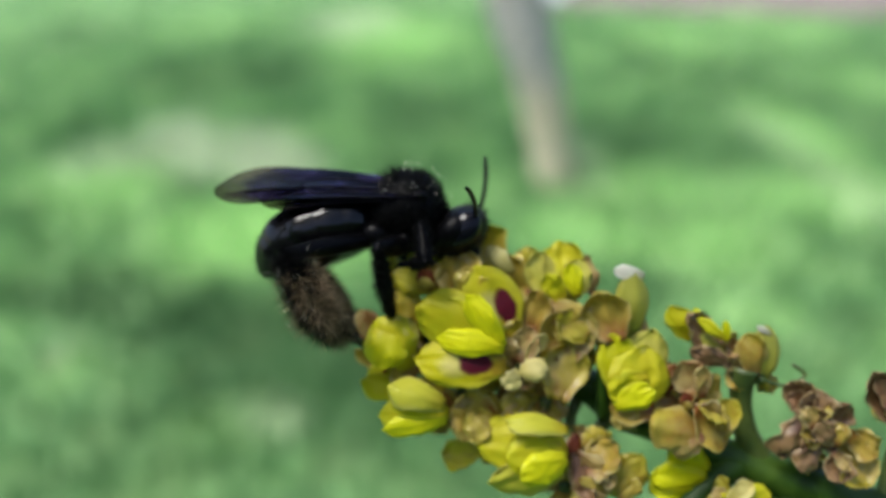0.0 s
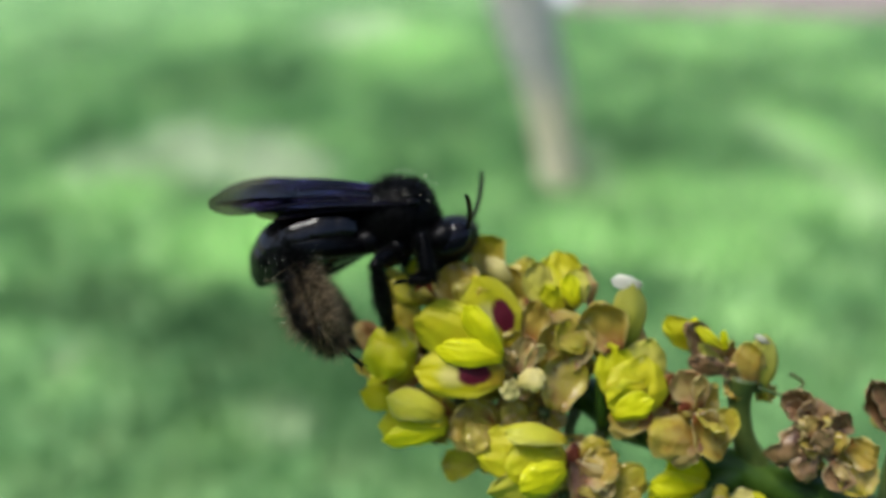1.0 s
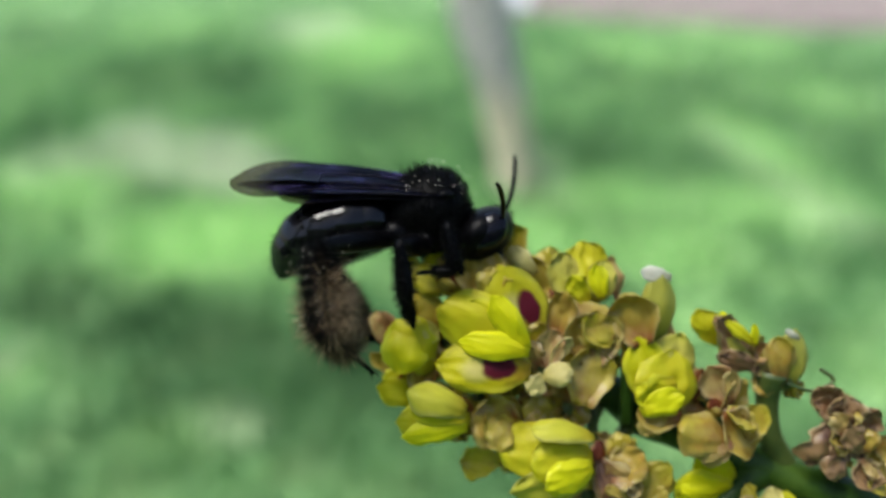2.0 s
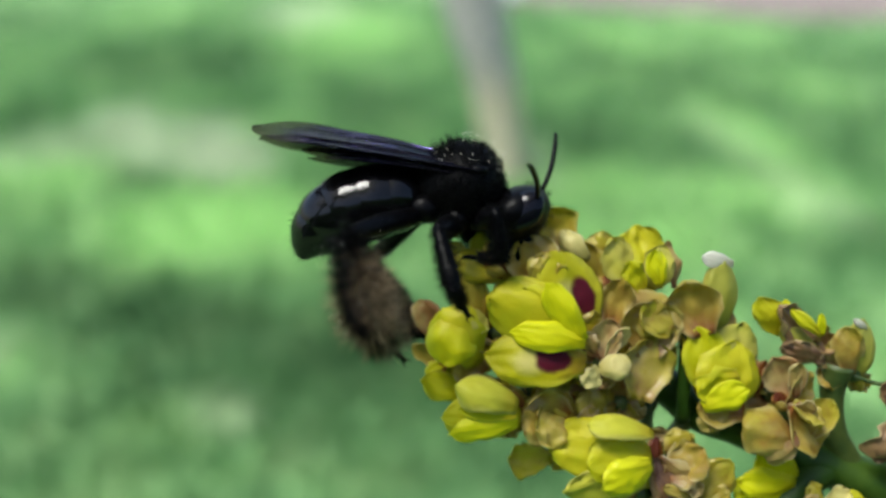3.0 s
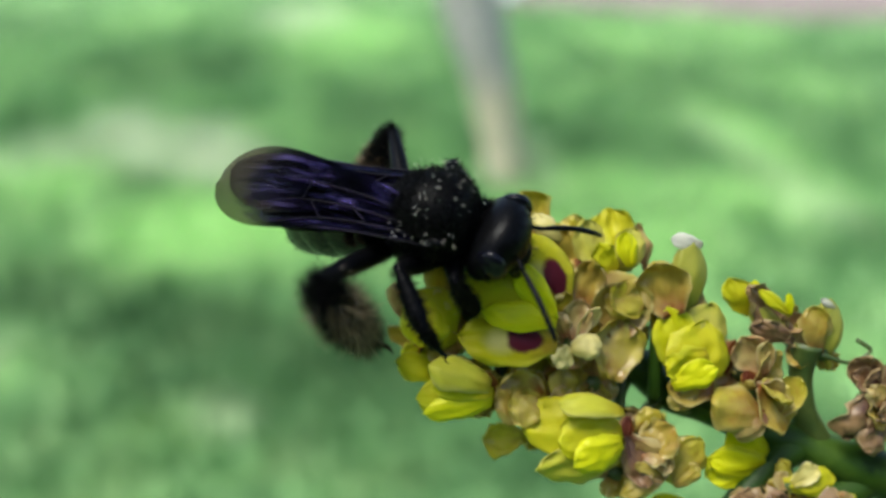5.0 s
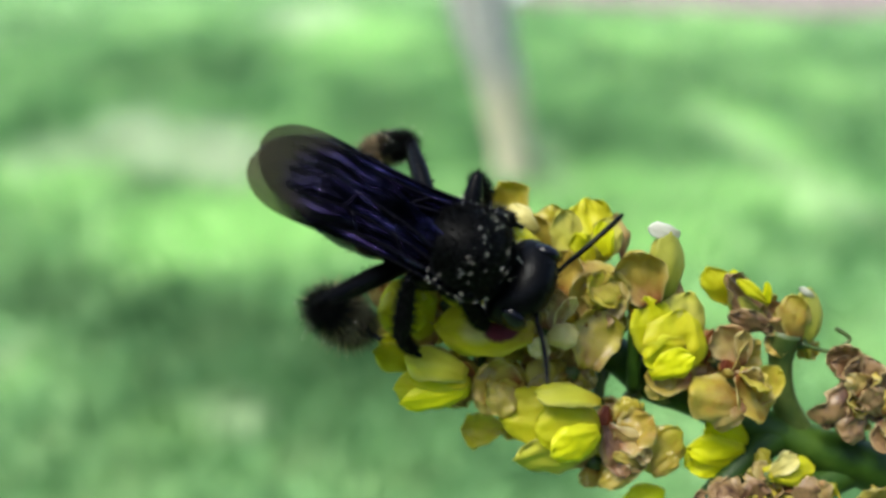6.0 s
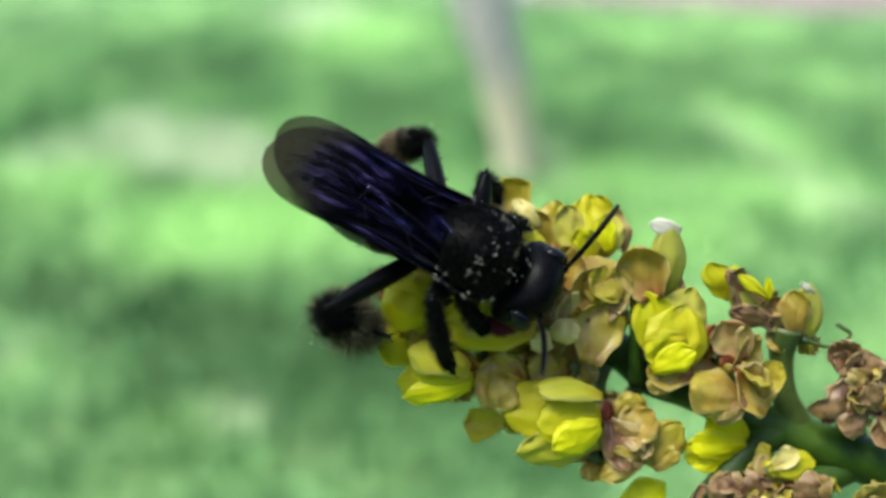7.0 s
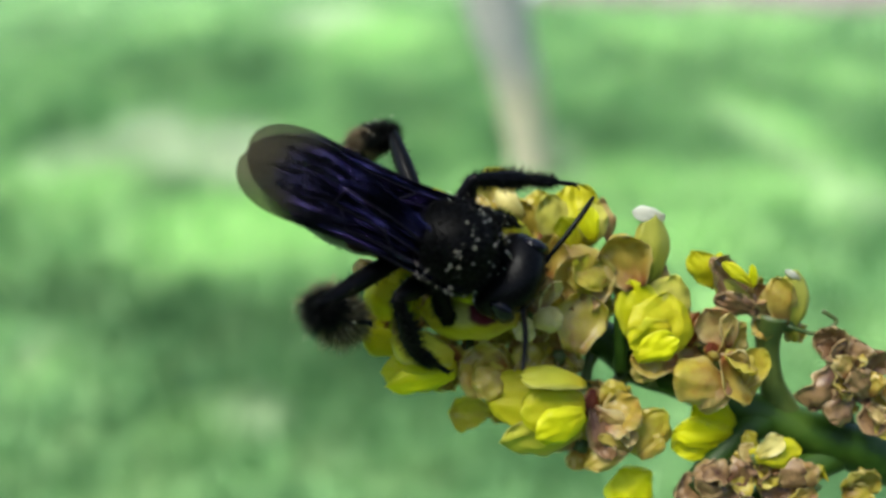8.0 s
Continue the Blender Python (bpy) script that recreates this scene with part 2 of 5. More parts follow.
# bands of shade across the lawn, painted as darker grass
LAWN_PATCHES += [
    (-0.58, 1.25, 0.22, 0.20, 0.47, PAINTED_SHADE),
    (-0.53, 1.43, 0.30, 0.12, 0.38, PAINTED_SHADE),
    (-0.90, 1.86, 0.26, 0.17, 0.85, PAINTED_SHADE),
    (-0.60, 1.78, 0.34, 0.16, 0.85, PAINTED_SHADE),
    (-0.31, 1.63, 0.41, 0.18, 0.85, PAINTED_SHADE),
    (-0.05, 1.54, 0.28, 0.19, 0.85, PAINTED_SHADE),
    (-0.16, 1.28, 0.10, 0.11, 0.72, PAINTED_SHADE),
    (-0.64, 1.60, 0.27, 0.10, 0.42, PAINTED_SHADE),
    (-2.16, 5.11, 0.35, 0.67, 0.42, PAINTED_SHADE),
    (-1.04, 4.06, 0.58, 0.62, 0.51, PAINTED_SHADE),
    (-0.07, 3.33, 0.30, 0.48, 0.51, PAINTED_SHADE),
    (0.76, 3.12, 0.18, 0.36, 0.34, PAINTED_SHADE),
    (1.34, 4.12, 0.23, 0.41, 0.34, PAINTED_SHADE),
    (1.10, 2.00, 0.15, 0.14, 0.26, PAINTED_SHADE),
    (1.77, 3.06, 0.11, 0.42, 0.26, PAINTED_SHADE),
    (0.08, 1.20, 0.20, 0.09, 0.42, PAINTED_SHADE),
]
# dry grass, paled further to carry sunlight in its colour
LAWN_PATCHES += [
    (-0.80, 2.91, 0.34, 0.34, 0.70, STRAW),
    (-0.55, 2.71, 0.22, 0.23, 0.70, STRAW),
    (-1.03, 3.17, 0.17, 0.25, 0.60, STRAW),
    (-1.19, 2.84, 0.21, 0.24, 0.45, STRAW),
    (-0.33, 1.36, 0.09, 0.07, 0.35, STRAW),
    (-0.84, 1.60, 0.05, 0.09, 0.35, STRAW),
    (1.29, 2.63, 0.15, 0.30, 0.30, STRAW),
    (1.25, 3.13, 0.13, 0.44, 0.30, STRAW),
    (-0.57, 5.56, 0.39, 0.70, 0.50, STRAW),
    (1.31, 2.34, 0.16, 0.18, 0.30, STRAW),
    (0.46, 2.74, 0.12, 0.34, 0.40, STRAW),
]


def ground_material():
    n = Nodes("lawn_soil_and_thatch")
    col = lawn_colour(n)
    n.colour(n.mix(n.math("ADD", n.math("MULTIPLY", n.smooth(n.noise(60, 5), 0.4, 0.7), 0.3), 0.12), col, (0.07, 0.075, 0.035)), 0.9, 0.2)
    n.bump(n.noise(90, 6), 0.6, 0.02)
    return n.mat


def grass_material():
    n = Nodes("grass_blades")
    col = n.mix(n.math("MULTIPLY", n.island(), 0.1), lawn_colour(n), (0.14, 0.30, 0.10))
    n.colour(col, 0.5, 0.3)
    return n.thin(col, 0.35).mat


def bark_material():
    n = Nodes("bark")
    co = n.tree.nodes.new("ShaderNodeTexCoord")
    xyz = n.tree.nodes.new("ShaderNodeSeparateXYZ")
    n.link(co.outputs["Object"], xyz.inputs[0])
    col = n.ramp(n.noise(26, 6), [(0.3, (0.32, 0.305, 0.30)), (0.6, (0.50, 0.48, 0.46)), (0.8, (0.60, 0.58, 0.54))])
    # the old sheath has fallen from the foot and bares tan wood
    foot = n.math("ADD", xyz.outputs[2], n.math("MULTIPLY", n.noise(9, 3), 0.2))
    col = n.mix(n.smooth(foot, 0.58, 0.36), col, n.ramp(n.noise(30, 4), [(0.3, (0.42, 0.39, 0.28)), (0.7, (0.58, 0.54, 0.40))]))
    n.colour(col, 0.9, 0.2)
    n.bump(n.noise(60, 6), 0.8, 0.02)
    return n.mat


def earth_material():
    n = Nodes("bare_earth")
    n.colour(n.ramp(n.noise(7, 6), [(0.3, (0.12, 0.10, 0.095)), (0.6, (0.19, 0.16, 0.15)), (0.8, (0.25, 0.21, 0.20))]), 0.95, 0.2)
    n.bump(n.noise(50, 6), 0.6, 0.02)
    return n.mat


def stone_material():
    n = Nodes("whitewashed_stone")
    n.colour(n.ramp(n.noise(14, 6), [(0.3, (0.55, 0.56, 0.60)), (0.7, (0.82, 0.83, 0.86))]), 0.8, 0.3)
    n.bump(n.noise(40, 6), 0.7, 0.02)
    return n.mat


def leaf_material():
    n = Nodes("tree_leaves")
    col = n.ramp(n.island(), [(0.0, (0.03, 0.08, 0.015)), (1.0, (0.09, 0.18, 0.03))])
    n.colour(col, 0.45, 0.4)
    return n.thin(col, 0.3).mat


STEM, PEDICEL = stem_material(), pedicel_material()
SHELL = shell("bee_black_shell", (0.001, 0.001, 0.0013), 0.10, 420, 0.4, 0.34)
DULL = shell("bee_dull_black", (0.001, 0.001, 0.0013), 0.34, 2600, 0.5, 0.08)
EYE = shell("bee_eye", (0.002, 0.002, 0.004), 0.12, 5200, 0.12, 0.2, 0.0)
HAIR = hair_material("bee_black_hair", (0.0008, 0.0008, 0.0008), (0.003, 0.003, 0.003))
SCOPA = hair_material("bee_brown_brush", (0.035, 0.024, 0.014), (0.70, 0.52, 0.30))
POLLEN = hair_material("pollen", (0.75, 0.70, 0.55), (0.9, 0.9, 0.84), 0.6)
WING = wing_material()
VEIN = shell("wing_vein", (0.003, 0.0025, 0.005), 0.45, 900, 0.2, 0.1)
GROUND, GRASS, BARK, EARTH, STONE, LEAF = ground_material(), grass_material(), bark_material(), earth_material(), stone_material(), leaf_material()


# ---- building helpers ----
MM = 0.001


def part(name, bm, material, parent=None, label="", smooth=True, scale=MM):
    """Links a bmesh, in millimetres, as one mesh object under a thing or a part."""
    if scale != 1:
        bmesh.ops.scale(bm, vec=(scale, scale, scale), verts=bm.verts)
    mesh = bpy.data.meshes.new(name)
    bm.to_mesh(mesh)
    bm.free()
    for mat in material if isinstance(material, (list, tuple)) else (material,):
        mesh.materials.append(mat)
    if smooth:
        mesh.shade_smooth()
    ob = new(name, mesh)
    ob.parent = parent
    return tagged(ob, label)


def loft(bm, stations, sides=16, up=(0, 0, 1), close=True, wobble=0.0, slot=0):
    """A skin over rings: each station is (centre, half width, half height). Rings stand across the line of the centres."""
    centres = [Vector(c) for c, _, _ in stations]
    rings = []
    for i, (c, a, b) in enumerate(stations):
        c = centres[i]
        along = (centres[min(i + 1, len(centres) - 1)] - centres[max(i - 1, 0)]).normalized()
        side = Vector(up).cross(along)
        side = side.normalized() if side.length > 1e-6 else Vector((0, 1, 0))
        top = along.cross(side)
        ring = []
        for k in range(sides):
            ang = math.tau * k / sides
            p = c + side * (a * math.cos(ang)) + top * (b * math.sin(ang))
            if wobble:
                p += (p - c) * wobble * noise.noise(p * 1.3)
            ring.append(bm.verts.new(p))
        rings.append(ring)
    for r0, r1 in zip(rings, rings[1:]):
        for k in range(sides):
            f = bm.faces.new((r0[k], r0[(k + 1) % sides], r1[(k + 1) % sides], r1[k]))
            f.material_index = slot
    if close:
        for ring, flip in ((rings[0], True), (rings[-1], False)):
            f = bm.faces.new(ring[::-1] if flip else ring)
            f.material_index = slot
    bm.normal_update()
    return rings


def spline(points, steps):
    """Points along a smooth line through the given ones; each point may carry further numbers."""
    pts = [np.array(p, float) for p in points]
    pts = [2 * pts[0] - pts[1], *pts, 2 * pts[-1] - pts[-2]]
    out = []
    for a, b, c, d in zip(pts, pts[1:], pts[2:], pts[3:]):
        for k in range(steps):
            t = k / steps
            out.append(0.5 * (2 * b + (c - a) * t + (2 * a - 5 * b + 4 * c - d) * t * t + (3 * b - a - 3 * c + d) * t ** 3))
    out.append(pts[-2])
    return out


def tube(bm, points, steps=4, sides=8, slot=0):
    """A tube through (x, y, z, radius) points."""
    return loft(bm, [(Vector(p[:3]), p[3], p[3]) for p in spline(points, steps)], sides, up=(0.13, 0.31, 0.94), slot=slot)


def blob(bm, centre, radii, turn=(0, 0, 0), u=16, v=10):
    m = Matrix.LocRotScale(centre, Euler([radians(a) for a in turn]), radii)
    return bmesh.ops.create_uvsphere(bm, u_segments=u, v_segments=v, radius=1, matrix=m)["verts"]


def strand(bm, root, way, length, radius, droop=0.0, slot=0):
    """One hair: a thin three-sided cone, bent once."""
    way = way.normalized()
    side = way.orthogonal().normalized()
    other = way.cross(side)
    mid = root + way * length * 0.55
    tip = root + way * length + Vector((0, 0, -droop * length))
    low = [bm.verts.new(root + (side * math.cos(a) + other * math.sin(a)) * radius) for a in (0, 2.1, 4.2)]
    high = [bm.verts.new(mid + (side * math.cos(a) + other * math.sin(a)) * radius * 0.75) for a in (0, 2.1, 4.2)]
    end = bm.verts.new(tip)
    for k in range(3):
        bm.faces.new((low[k], low[(k + 1) % 3], high[(k + 1) % 3], high[k])).material_index = slot
        bm.faces.new((high[k], high[(k + 1) % 3], end)).material_index = slot


def furred(source, count, length, radius, rng, lean=(0, 0, 0), spread=0.5, keep=None, droop=0.0, slot_of=None):
    """A coat of hairs over the faces of a bmesh that keep() picks."""
    source.normal_update()
    bm = bmesh.new()
    faces = [f for f in source.faces if keep is None or keep(f.calc_center_median(), f.normal)]
    weights = [f.calc_area() for f in faces]
    for f in rng.choices(faces, weights, k=count):
        vs = [v.co for v in f.verts]
        a, b = rng.random(), rng.random()
        p = vs[0].lerp(vs[1], a).lerp(vs[-1].lerp(vs[-2], a), b)
        way = f.normal + Vector(lean) + Vector((rng.uniform(-1, 1), rng.uniform(-1, 1), rng.uniform(-1, 1))) * spread
        strand(bm, p - f.normal * 0.05, way, length * rng.uniform(0.55, 1.2) * (1.35 if slot_of and not slot_of(p, f.normal) and length > 1 else 1), radius, droop, slot_of(p, f.normal) if slot_of else 0)
    return bm


# ---- the garden: lawn to the horizon, a tree, bare earth and a whitewashed stone ----
def build_ground():
    bm = bmesh.new()
    lines = sorted({-400, -120, -40, -15, 15, 40, 120, 400, *(i * 0.5 for i in range(-20, 21))})
    grid = [[bm.verts.new((x, y, 0.035 * noise.noise(Vector((x * 0.5, y * 0.5, 0))) if abs(x) < 12 and abs(y) < 12 else 0)) for x in lines] for y in lines]
    for r0, r1 in zip(grid, grid[1:]):
        for k in range(len(lines) - 1):
            bm.faces.new((r0[k], r0[k + 1], r1[k + 1], r1[k]))
    return tagged(part("ground", bm, GROUND, scale=1), "green lawn with dry patches, sun and shade painted in", "ground", kind="structure")


def build_grass():
    rng = np.random.default_rng(5)
    # thick round the flowers and ahead of them, thinning out into the distance
    ring = 9.5 * rng.random(70000) ** 0.72
    way = rng.random(70000) * math.tau
    near, far = rng.normal((0.0, 3.0), (1.7, 1.6), (60000, 2)), np.stack((ring * np.cos(way), 1.5 + ring * np.sin(way)), 1)
    x, y = np.concatenate((near, far)).T
    count = len(x)
    ang, high, wide = rng.random(count) * math.tau, 0.03 + 0.06 * rng.random(count), 0.003 + 0.003 * rng.random(count)
    lean = (rng.random((count, 2)) - 0.5) * 0.07
    dx, dy = np.cos(ang) * wide, np.sin(ang) * wide
    ground = np.array([0.035 * noise.noise(Vector((a * 0.5, b * 0.5, 0))) - 0.006 for a, b in zip(x, y)])
    v = np.empty((count, 5, 3))
    v[:, 0] = np.stack((x - dx, y - dy, ground), 1)
    v[:, 1] = np.stack((x + dx, y + dy, ground), 1)
    v[:, 2] = np.stack((x + dx * 0.8 + lean[:, 0] * 0.4, y + dy * 0.8 + lean[:, 1] * 0.4, ground + high * 0.6), 1)
    v[:, 3] = np.stack((x - dx * 0.8 + lean[:, 0] * 0.4, y - dy * 0.8 + lean[:, 1] * 0.4, ground + high * 0.6), 1)
    v[:, 4] = np.stack((x + lean[:, 0], y + lean[:, 1], ground + high), 1)
    i = np.arange(count)[:, None] * 5
    quads, tips = (i + np.array([[0, 1, 2, 3]])).tolist(), (i + np.array([[3, 2, 4]])).tolist()
    mesh = bpy.data.meshes.new("grass")
    mesh.from_pydata(v.reshape(-1, 3).tolist(), [], quads + tips)
    mesh.materials.append(GRASS)
    return tagged(new("grass", mesh), "short green lawn grass with mixed dry blades", "grass", kind="stuff")


def build_tree(x, y, seed=3):
    rng = random.Random(seed)
    tree = tagged(new("tree"), "young tree with grey bark and a bare tan foot", "tree")
    tree.matrix_world = pose(x, y, 0)
    bm = bmesh.new()
    loft(bm, [(Vector(p[:3]), p[3] * (1 + 0.08 * rng.uniform(-1, 1)), p[3]) for p in spline(
        [(0.02, 0, -0.1, 0.09), (0.0, 0, 0.05, 0.07), (-0.05, 0, 0.3, 0.072), (-0.125, 0, 0.55, 0.088), (-0.2, 0, 0.85, 0.095), (-0.26, 0.02, 1.4, 0.09), (-0.22, 0, 3.4, 0.075), (-0.12, 0.05, 5.6, 0.06), (-0.16, 0, 7.4, 0.03)], 6)], 18, up=(0, 1, 0), wobble=0.06)
    part("trunk", bm, BARK, tree, scale=1)
    ends = []
    for k in range(7):
        a, z = k * 2.4, 5.2 + 0.28 * k
        base = Vector((-0.13, 0.03, z))
        end = base + Vector((math.cos(a) * rng.uniform(0.6, 1.1), math.sin(a) * rng.uniform(0.6, 1.1), rng.uniform(0.3, 0.8)))
        bm = bmesh.new()
        tube(bm, [(*base, 0.035), (*base.lerp(end, 0.5) + Vector((0, 0, 0.06)), 0.02), (*end, 0.006)], 4, 7)
        part("limb", bm, BARK, tree, scale=1)
        ends.append((base, end))
    bm = bmesh.new()
    for _ in range(2600):
        base, end = rng.choice(ends)
        c = base.lerp(end, rng.uniform(0.45, 1.1)) + Vector([rng.gauss(0, 0.2) for _ in range(3)])
        m = Matrix.LocRotScale(c, Euler([rng.uniform(0, 6.28) for _ in range(3)]), (0.02, 0.05, 1))
        vs = [bm.verts.new(m @ Vector(p)) for p in ((0, -1, 0), (0.9, -0.2, 0.01), (0, 1, 0.015), (-0.9, -0.2, 0.01))]
        bm.faces.new((vs[0], vs[1], vs[2]))
        bm.faces.new((vs[0], vs[2], vs[3]))
    part("crown", bm, LEAF, tree, "small dark green leaves", smooth=False, scale=1)
    return tree


def build_added_shade_tree(x, y):
    """Thin tree added unseen beside the camera; its leaves break sun over the flowers."""
    rng = random.Random(11)
    tree = tagged(new("tree"), "broad leafy tree added unseen to shade the flowers", "tree")
    tree.matrix_world = pose(x, y, 0)
    bm = bmesh.new()
    tube(bm, [(0, 0, -0.1, 0.2), (-0.03, 0, 0.4, 0.15), (0.1, 0.05, 1.4, 0.13), (0.3, 0.15, 2.4, 0.11), (0.6, 0.3, 3.4, 0.07)], 6, 16)
    part("trunk", bm, BARK, tree, scale=1)
    heart = Vector((1.3, 0.8, 3.2))
    bm = bmesh.new()
    for k in range(9):
        a = k * 2.4
        base = Vector((0.22 + 0.05 * k, 0.1 + 0.02 * k, 2.0 + 0.16 * k))
        end = heart + Vector((math.cos(a) * rng.uniform(0.4, 1.35), math.sin(a) * rng.uniform(0.4, 1.35), rng.uniform(-0.5, 0.6)))
        limb_bm = bmesh.new()
        tube(limb_bm, [(*base, 0.05), (*base.lerp(end, 0.5) + Vector((0, 0, 0.12)), 0.03), (*end, 0.008)], 5, 8)
        part("limb", limb_bm, BARK, tree, scale=1)
        for _ in range(145):
            c = base.lerp(end, rng.uniform(0.45, 1.15)) + Vector([rng.gauss(0, 0.27) for _ in range(3)])
            m = Matrix.LocRotScale(c, Euler([rng.uniform(0, 6.28) for _ in range(3)]), (0.035, 0.08, 1))
            vs = [bm.verts.new(m @ Vector(p)) for p in ((0, -1, 0), (0.9, -0.2, 0.01), (0, 1, 0.015), (-0.9, -0.2, 0.01))]
            bm.faces.new((vs[0], vs[1], vs[2]))
            bm.faces.new((vs[0], vs[2], vs[3]))
    part("crown", bm, LEAF, tree, "dense green leaves", smooth=False, scale=1)
    return tree


def build_path():
    bm = bmesh.new()
    rng = random.Random(8)
    near = [(0.75 + 0.45 * k, 6.05 - 0.04 * k + rng.uniform(-0.1, 0.1)) for k in range(24)]
    low = [bm.verts.new((x, y, -0.05)) for x, y in near]
    top = [bm.verts.new((x, y + 0.06, 0.05)) for x, y in near]
    far = [bm.verts.new((x - 0.1, y + 2.2 + rng.uniform(-0.15, 0.15), 0.045)) for x, y in near]
    for k in range(len(near) - 1):
        bm.faces.new((low[k], low[k + 1], top[k + 1], top[k]))
        bm.faces.new((top[k], top[k + 1], far[k + 1], far[k]))
    return tagged(part("path", bm, EARTH, scale=1), "bare pinkish-grey earth path across the lawn", "path", kind="structure")


def build_stone(x, y):
    bm = bmesh.new()
    bmesh.ops.create_icosphere(bm, subdivisions=4, radius=1)
    for v in bm.verts:
        n = 1 + 0.16 * noise.noise(v.co * 1.5) + 0.05 * noise.noise(v.co * 5)
        v.co = Vector((v.co.x * 0.19, v.co.y * 0.16, max(v.co.z, -0.6) * 0.14)) * n
    ob = part("stone", bm, STONE, scale=1)
    ob.matrix_world = pose(x, y, 0.07)
    return tagged(ob, "rounded whitewashed stone lying on the lawn", "stone")


def build_unseen_hedge():
    """A thick hedge added unseen behind the camera to darken reflections and front light."""
    rng = random.Random(17)
    bm = bmesh.new()
    loft(bm, [((x * 0.5, -3.0, 1.15), 0.75, 1.25) for x in range(-16, 17)], 16, wobble=0.0)
    for v in bm.verts:
        v.co += Vector((0, noise.noise(v.co * 1.1), noise.noise(v.co * 1.3 + Vector((7, 0, 0))))) * 0.22
    faces = list(bm.faces)
    for f in rng.choices(faces, [f.calc_area() for f in faces], k=7000):
        vs = [v.co for v in f.verts]
        a, b = rng.random(), rng.random()
        c = vs[0].lerp(vs[1], a).lerp(vs[-1].lerp(vs[-2], a), b) + f.normal * rng.uniform(0, 0.12)
        m = Matrix.LocRotScale(c, Euler([rng.uniform(0, 6.28) for _ in range(3)]), (0.045, 0.09, 1))
        q = [bm.verts.new(m @ Vector(p)) for p in ((0, -1, 0), (0.9, -0.2, 0.01), (0, 1, 0.015), (-0.9, -0.2, 0.01))]
        bm.faces.new(q)
    return tagged(part("hedge", bm, LEAF, smooth=False, scale=1), "dense dark green hedge added unseen to darken reflections", "hedge", kind="structure")


build_ground()
build_grass()
build_unseen_hedge()
build_tree(0.36, 2.59)
build_added_shade_tree(-2.2, -1.2)
build_path()
build_stone(0.75, 6.39)


# ---- the flower spike (all places in millimetres in the plant's own space) ----
spike = tagged(new("flower_spike"), "leaning spike of yellow and withered tan blossoms, green stem", "flower spike")
spike.matrix_world = PLANT
petal_rng = random.Random(21)


def petal(flower, base, tip, width, roll=0, cup=0.9, mat=None, ruffle=0.0):
    """A cupped petal from base to tip. roll turns its face from the camera side; cup above 0 bulges to its face, below 0 is hollow."""
    base, tip = Vector(base), Vector(tip)
    axis = tip - base
    size = axis.length
    axis.normalize()
    face = Vector((0, 0, 1)) - axis * axis.z
    face = face.normalized() if face.length > 0.05 else axis.orthogonal().normalized()
    face = Matrix.Rotation(radians(roll), 3, axis) @ face
    side = axis.cross(face)
    rows, cols, thick = 14, 16, 0.07
    seed = Vector((petal_rng.uniform(0, 90), petal_rng.uniform(0, 90), 0))
    bend = abs(cup) * 1.05 + 0.05
    sign = 1 if cup >= 0 else -1
    curl, twist = petal_rng.uniform(-0.12, 0.2) * size, petal_rng.uniform(-0.35, 0.35)
    pleat = petal_rng.uniform(0.008, 0.022)
    bm = bmesh.new()
    uv = bm.loops.layers.uv.new("UVMap")
    where = {}
    layers = []
    for layer in (0, 1):
        sheet = []
        for i in range(rows + 1):
            t = 1 - (1 - i / rows) ** 1.5
            wide = 0.36 + 0.64 * math.sin(math.pi / 2 * min(t / 0.6, 1)) ** 1.1
            half = width / 2 * wide * (math.sqrt(max(1 - (max(t - 0.6, 0) / 0.4) ** 2.2, 0)) if t > 0.6 else 1) + width * 0.02
            calm = min(1, half / (0.3 * width))
            line = []
            for j in range(cols + 1):
                s = j / cols * 2 - 1
                ang = s * bend
                x = half * math.sin(ang) / math.sin(bend) if bend > 0.02 else half * s
                z = sign * (half * (math.cos(ang) - 1) / max(math.sin(min(bend, 1.5)), 0.3) * 0.85 + size * 0.16 * abs(cup) * math.sin(math.pi * t))
                z += calm * ruffle * (abs(s) ** 2 + t ** 3) * width * (noise.noise(seed + Vector((s * 1.5, t * 3.0, 0))) + 0.6 * noise.noise(seed + Vector((s * 3.5, t * 6.0, 3))))
                z -= calm * sign * 0.04 * width * max(0, 1 - abs(s) * 2.2) * math.sin(math.pi * t)
                z += calm * 0.08 * width * noise.noise(seed + Vector((s, t * 2, 5))) + calm * (0.04 + 0.16 * ruffle) * width * noise.noise(seed + Vector((s * 2.6, t * 4.5, 21)))
                x *= 1 + 0.22 * noise.noise(seed + Vector((11 if s > 0 else 31, t * 3.5, 0))) * abs(s) + ruffle * 0.5 * noise.noise(seed + Vector((s * 2, t * 8, 17)))
                y = size * (t - 0.055 * (s * s) * t * t) + 0.03 * size * noise.noise(seed + Vector((s * 2.5, 0, 9))) * t
                z += calm * 0.7 * pleat * width * math.sin(s * 8.5 + seed.x) * min(t * 2, 1) * (1 - 0.5 * t)
                z += sign * curl * t ** 3 + x * twist * t * t
                v = bm.verts.new((x, y, z - layer * thick))
                where[v] = (s * 0.5 + 0.5, t)
                line.append(v)
            sheet.append(line)
        layers.append(sheet)
    a, b = layers
    for i in range(rows):
        for j in range(cols):
            bm.faces.new((a[i][j], a[i][j + 1], a[i + 1][j + 1], a[i + 1][j]))
            bm.faces.new((b[i][j], b[i + 1][j], b[i + 1][j + 1], b[i][j + 1]))
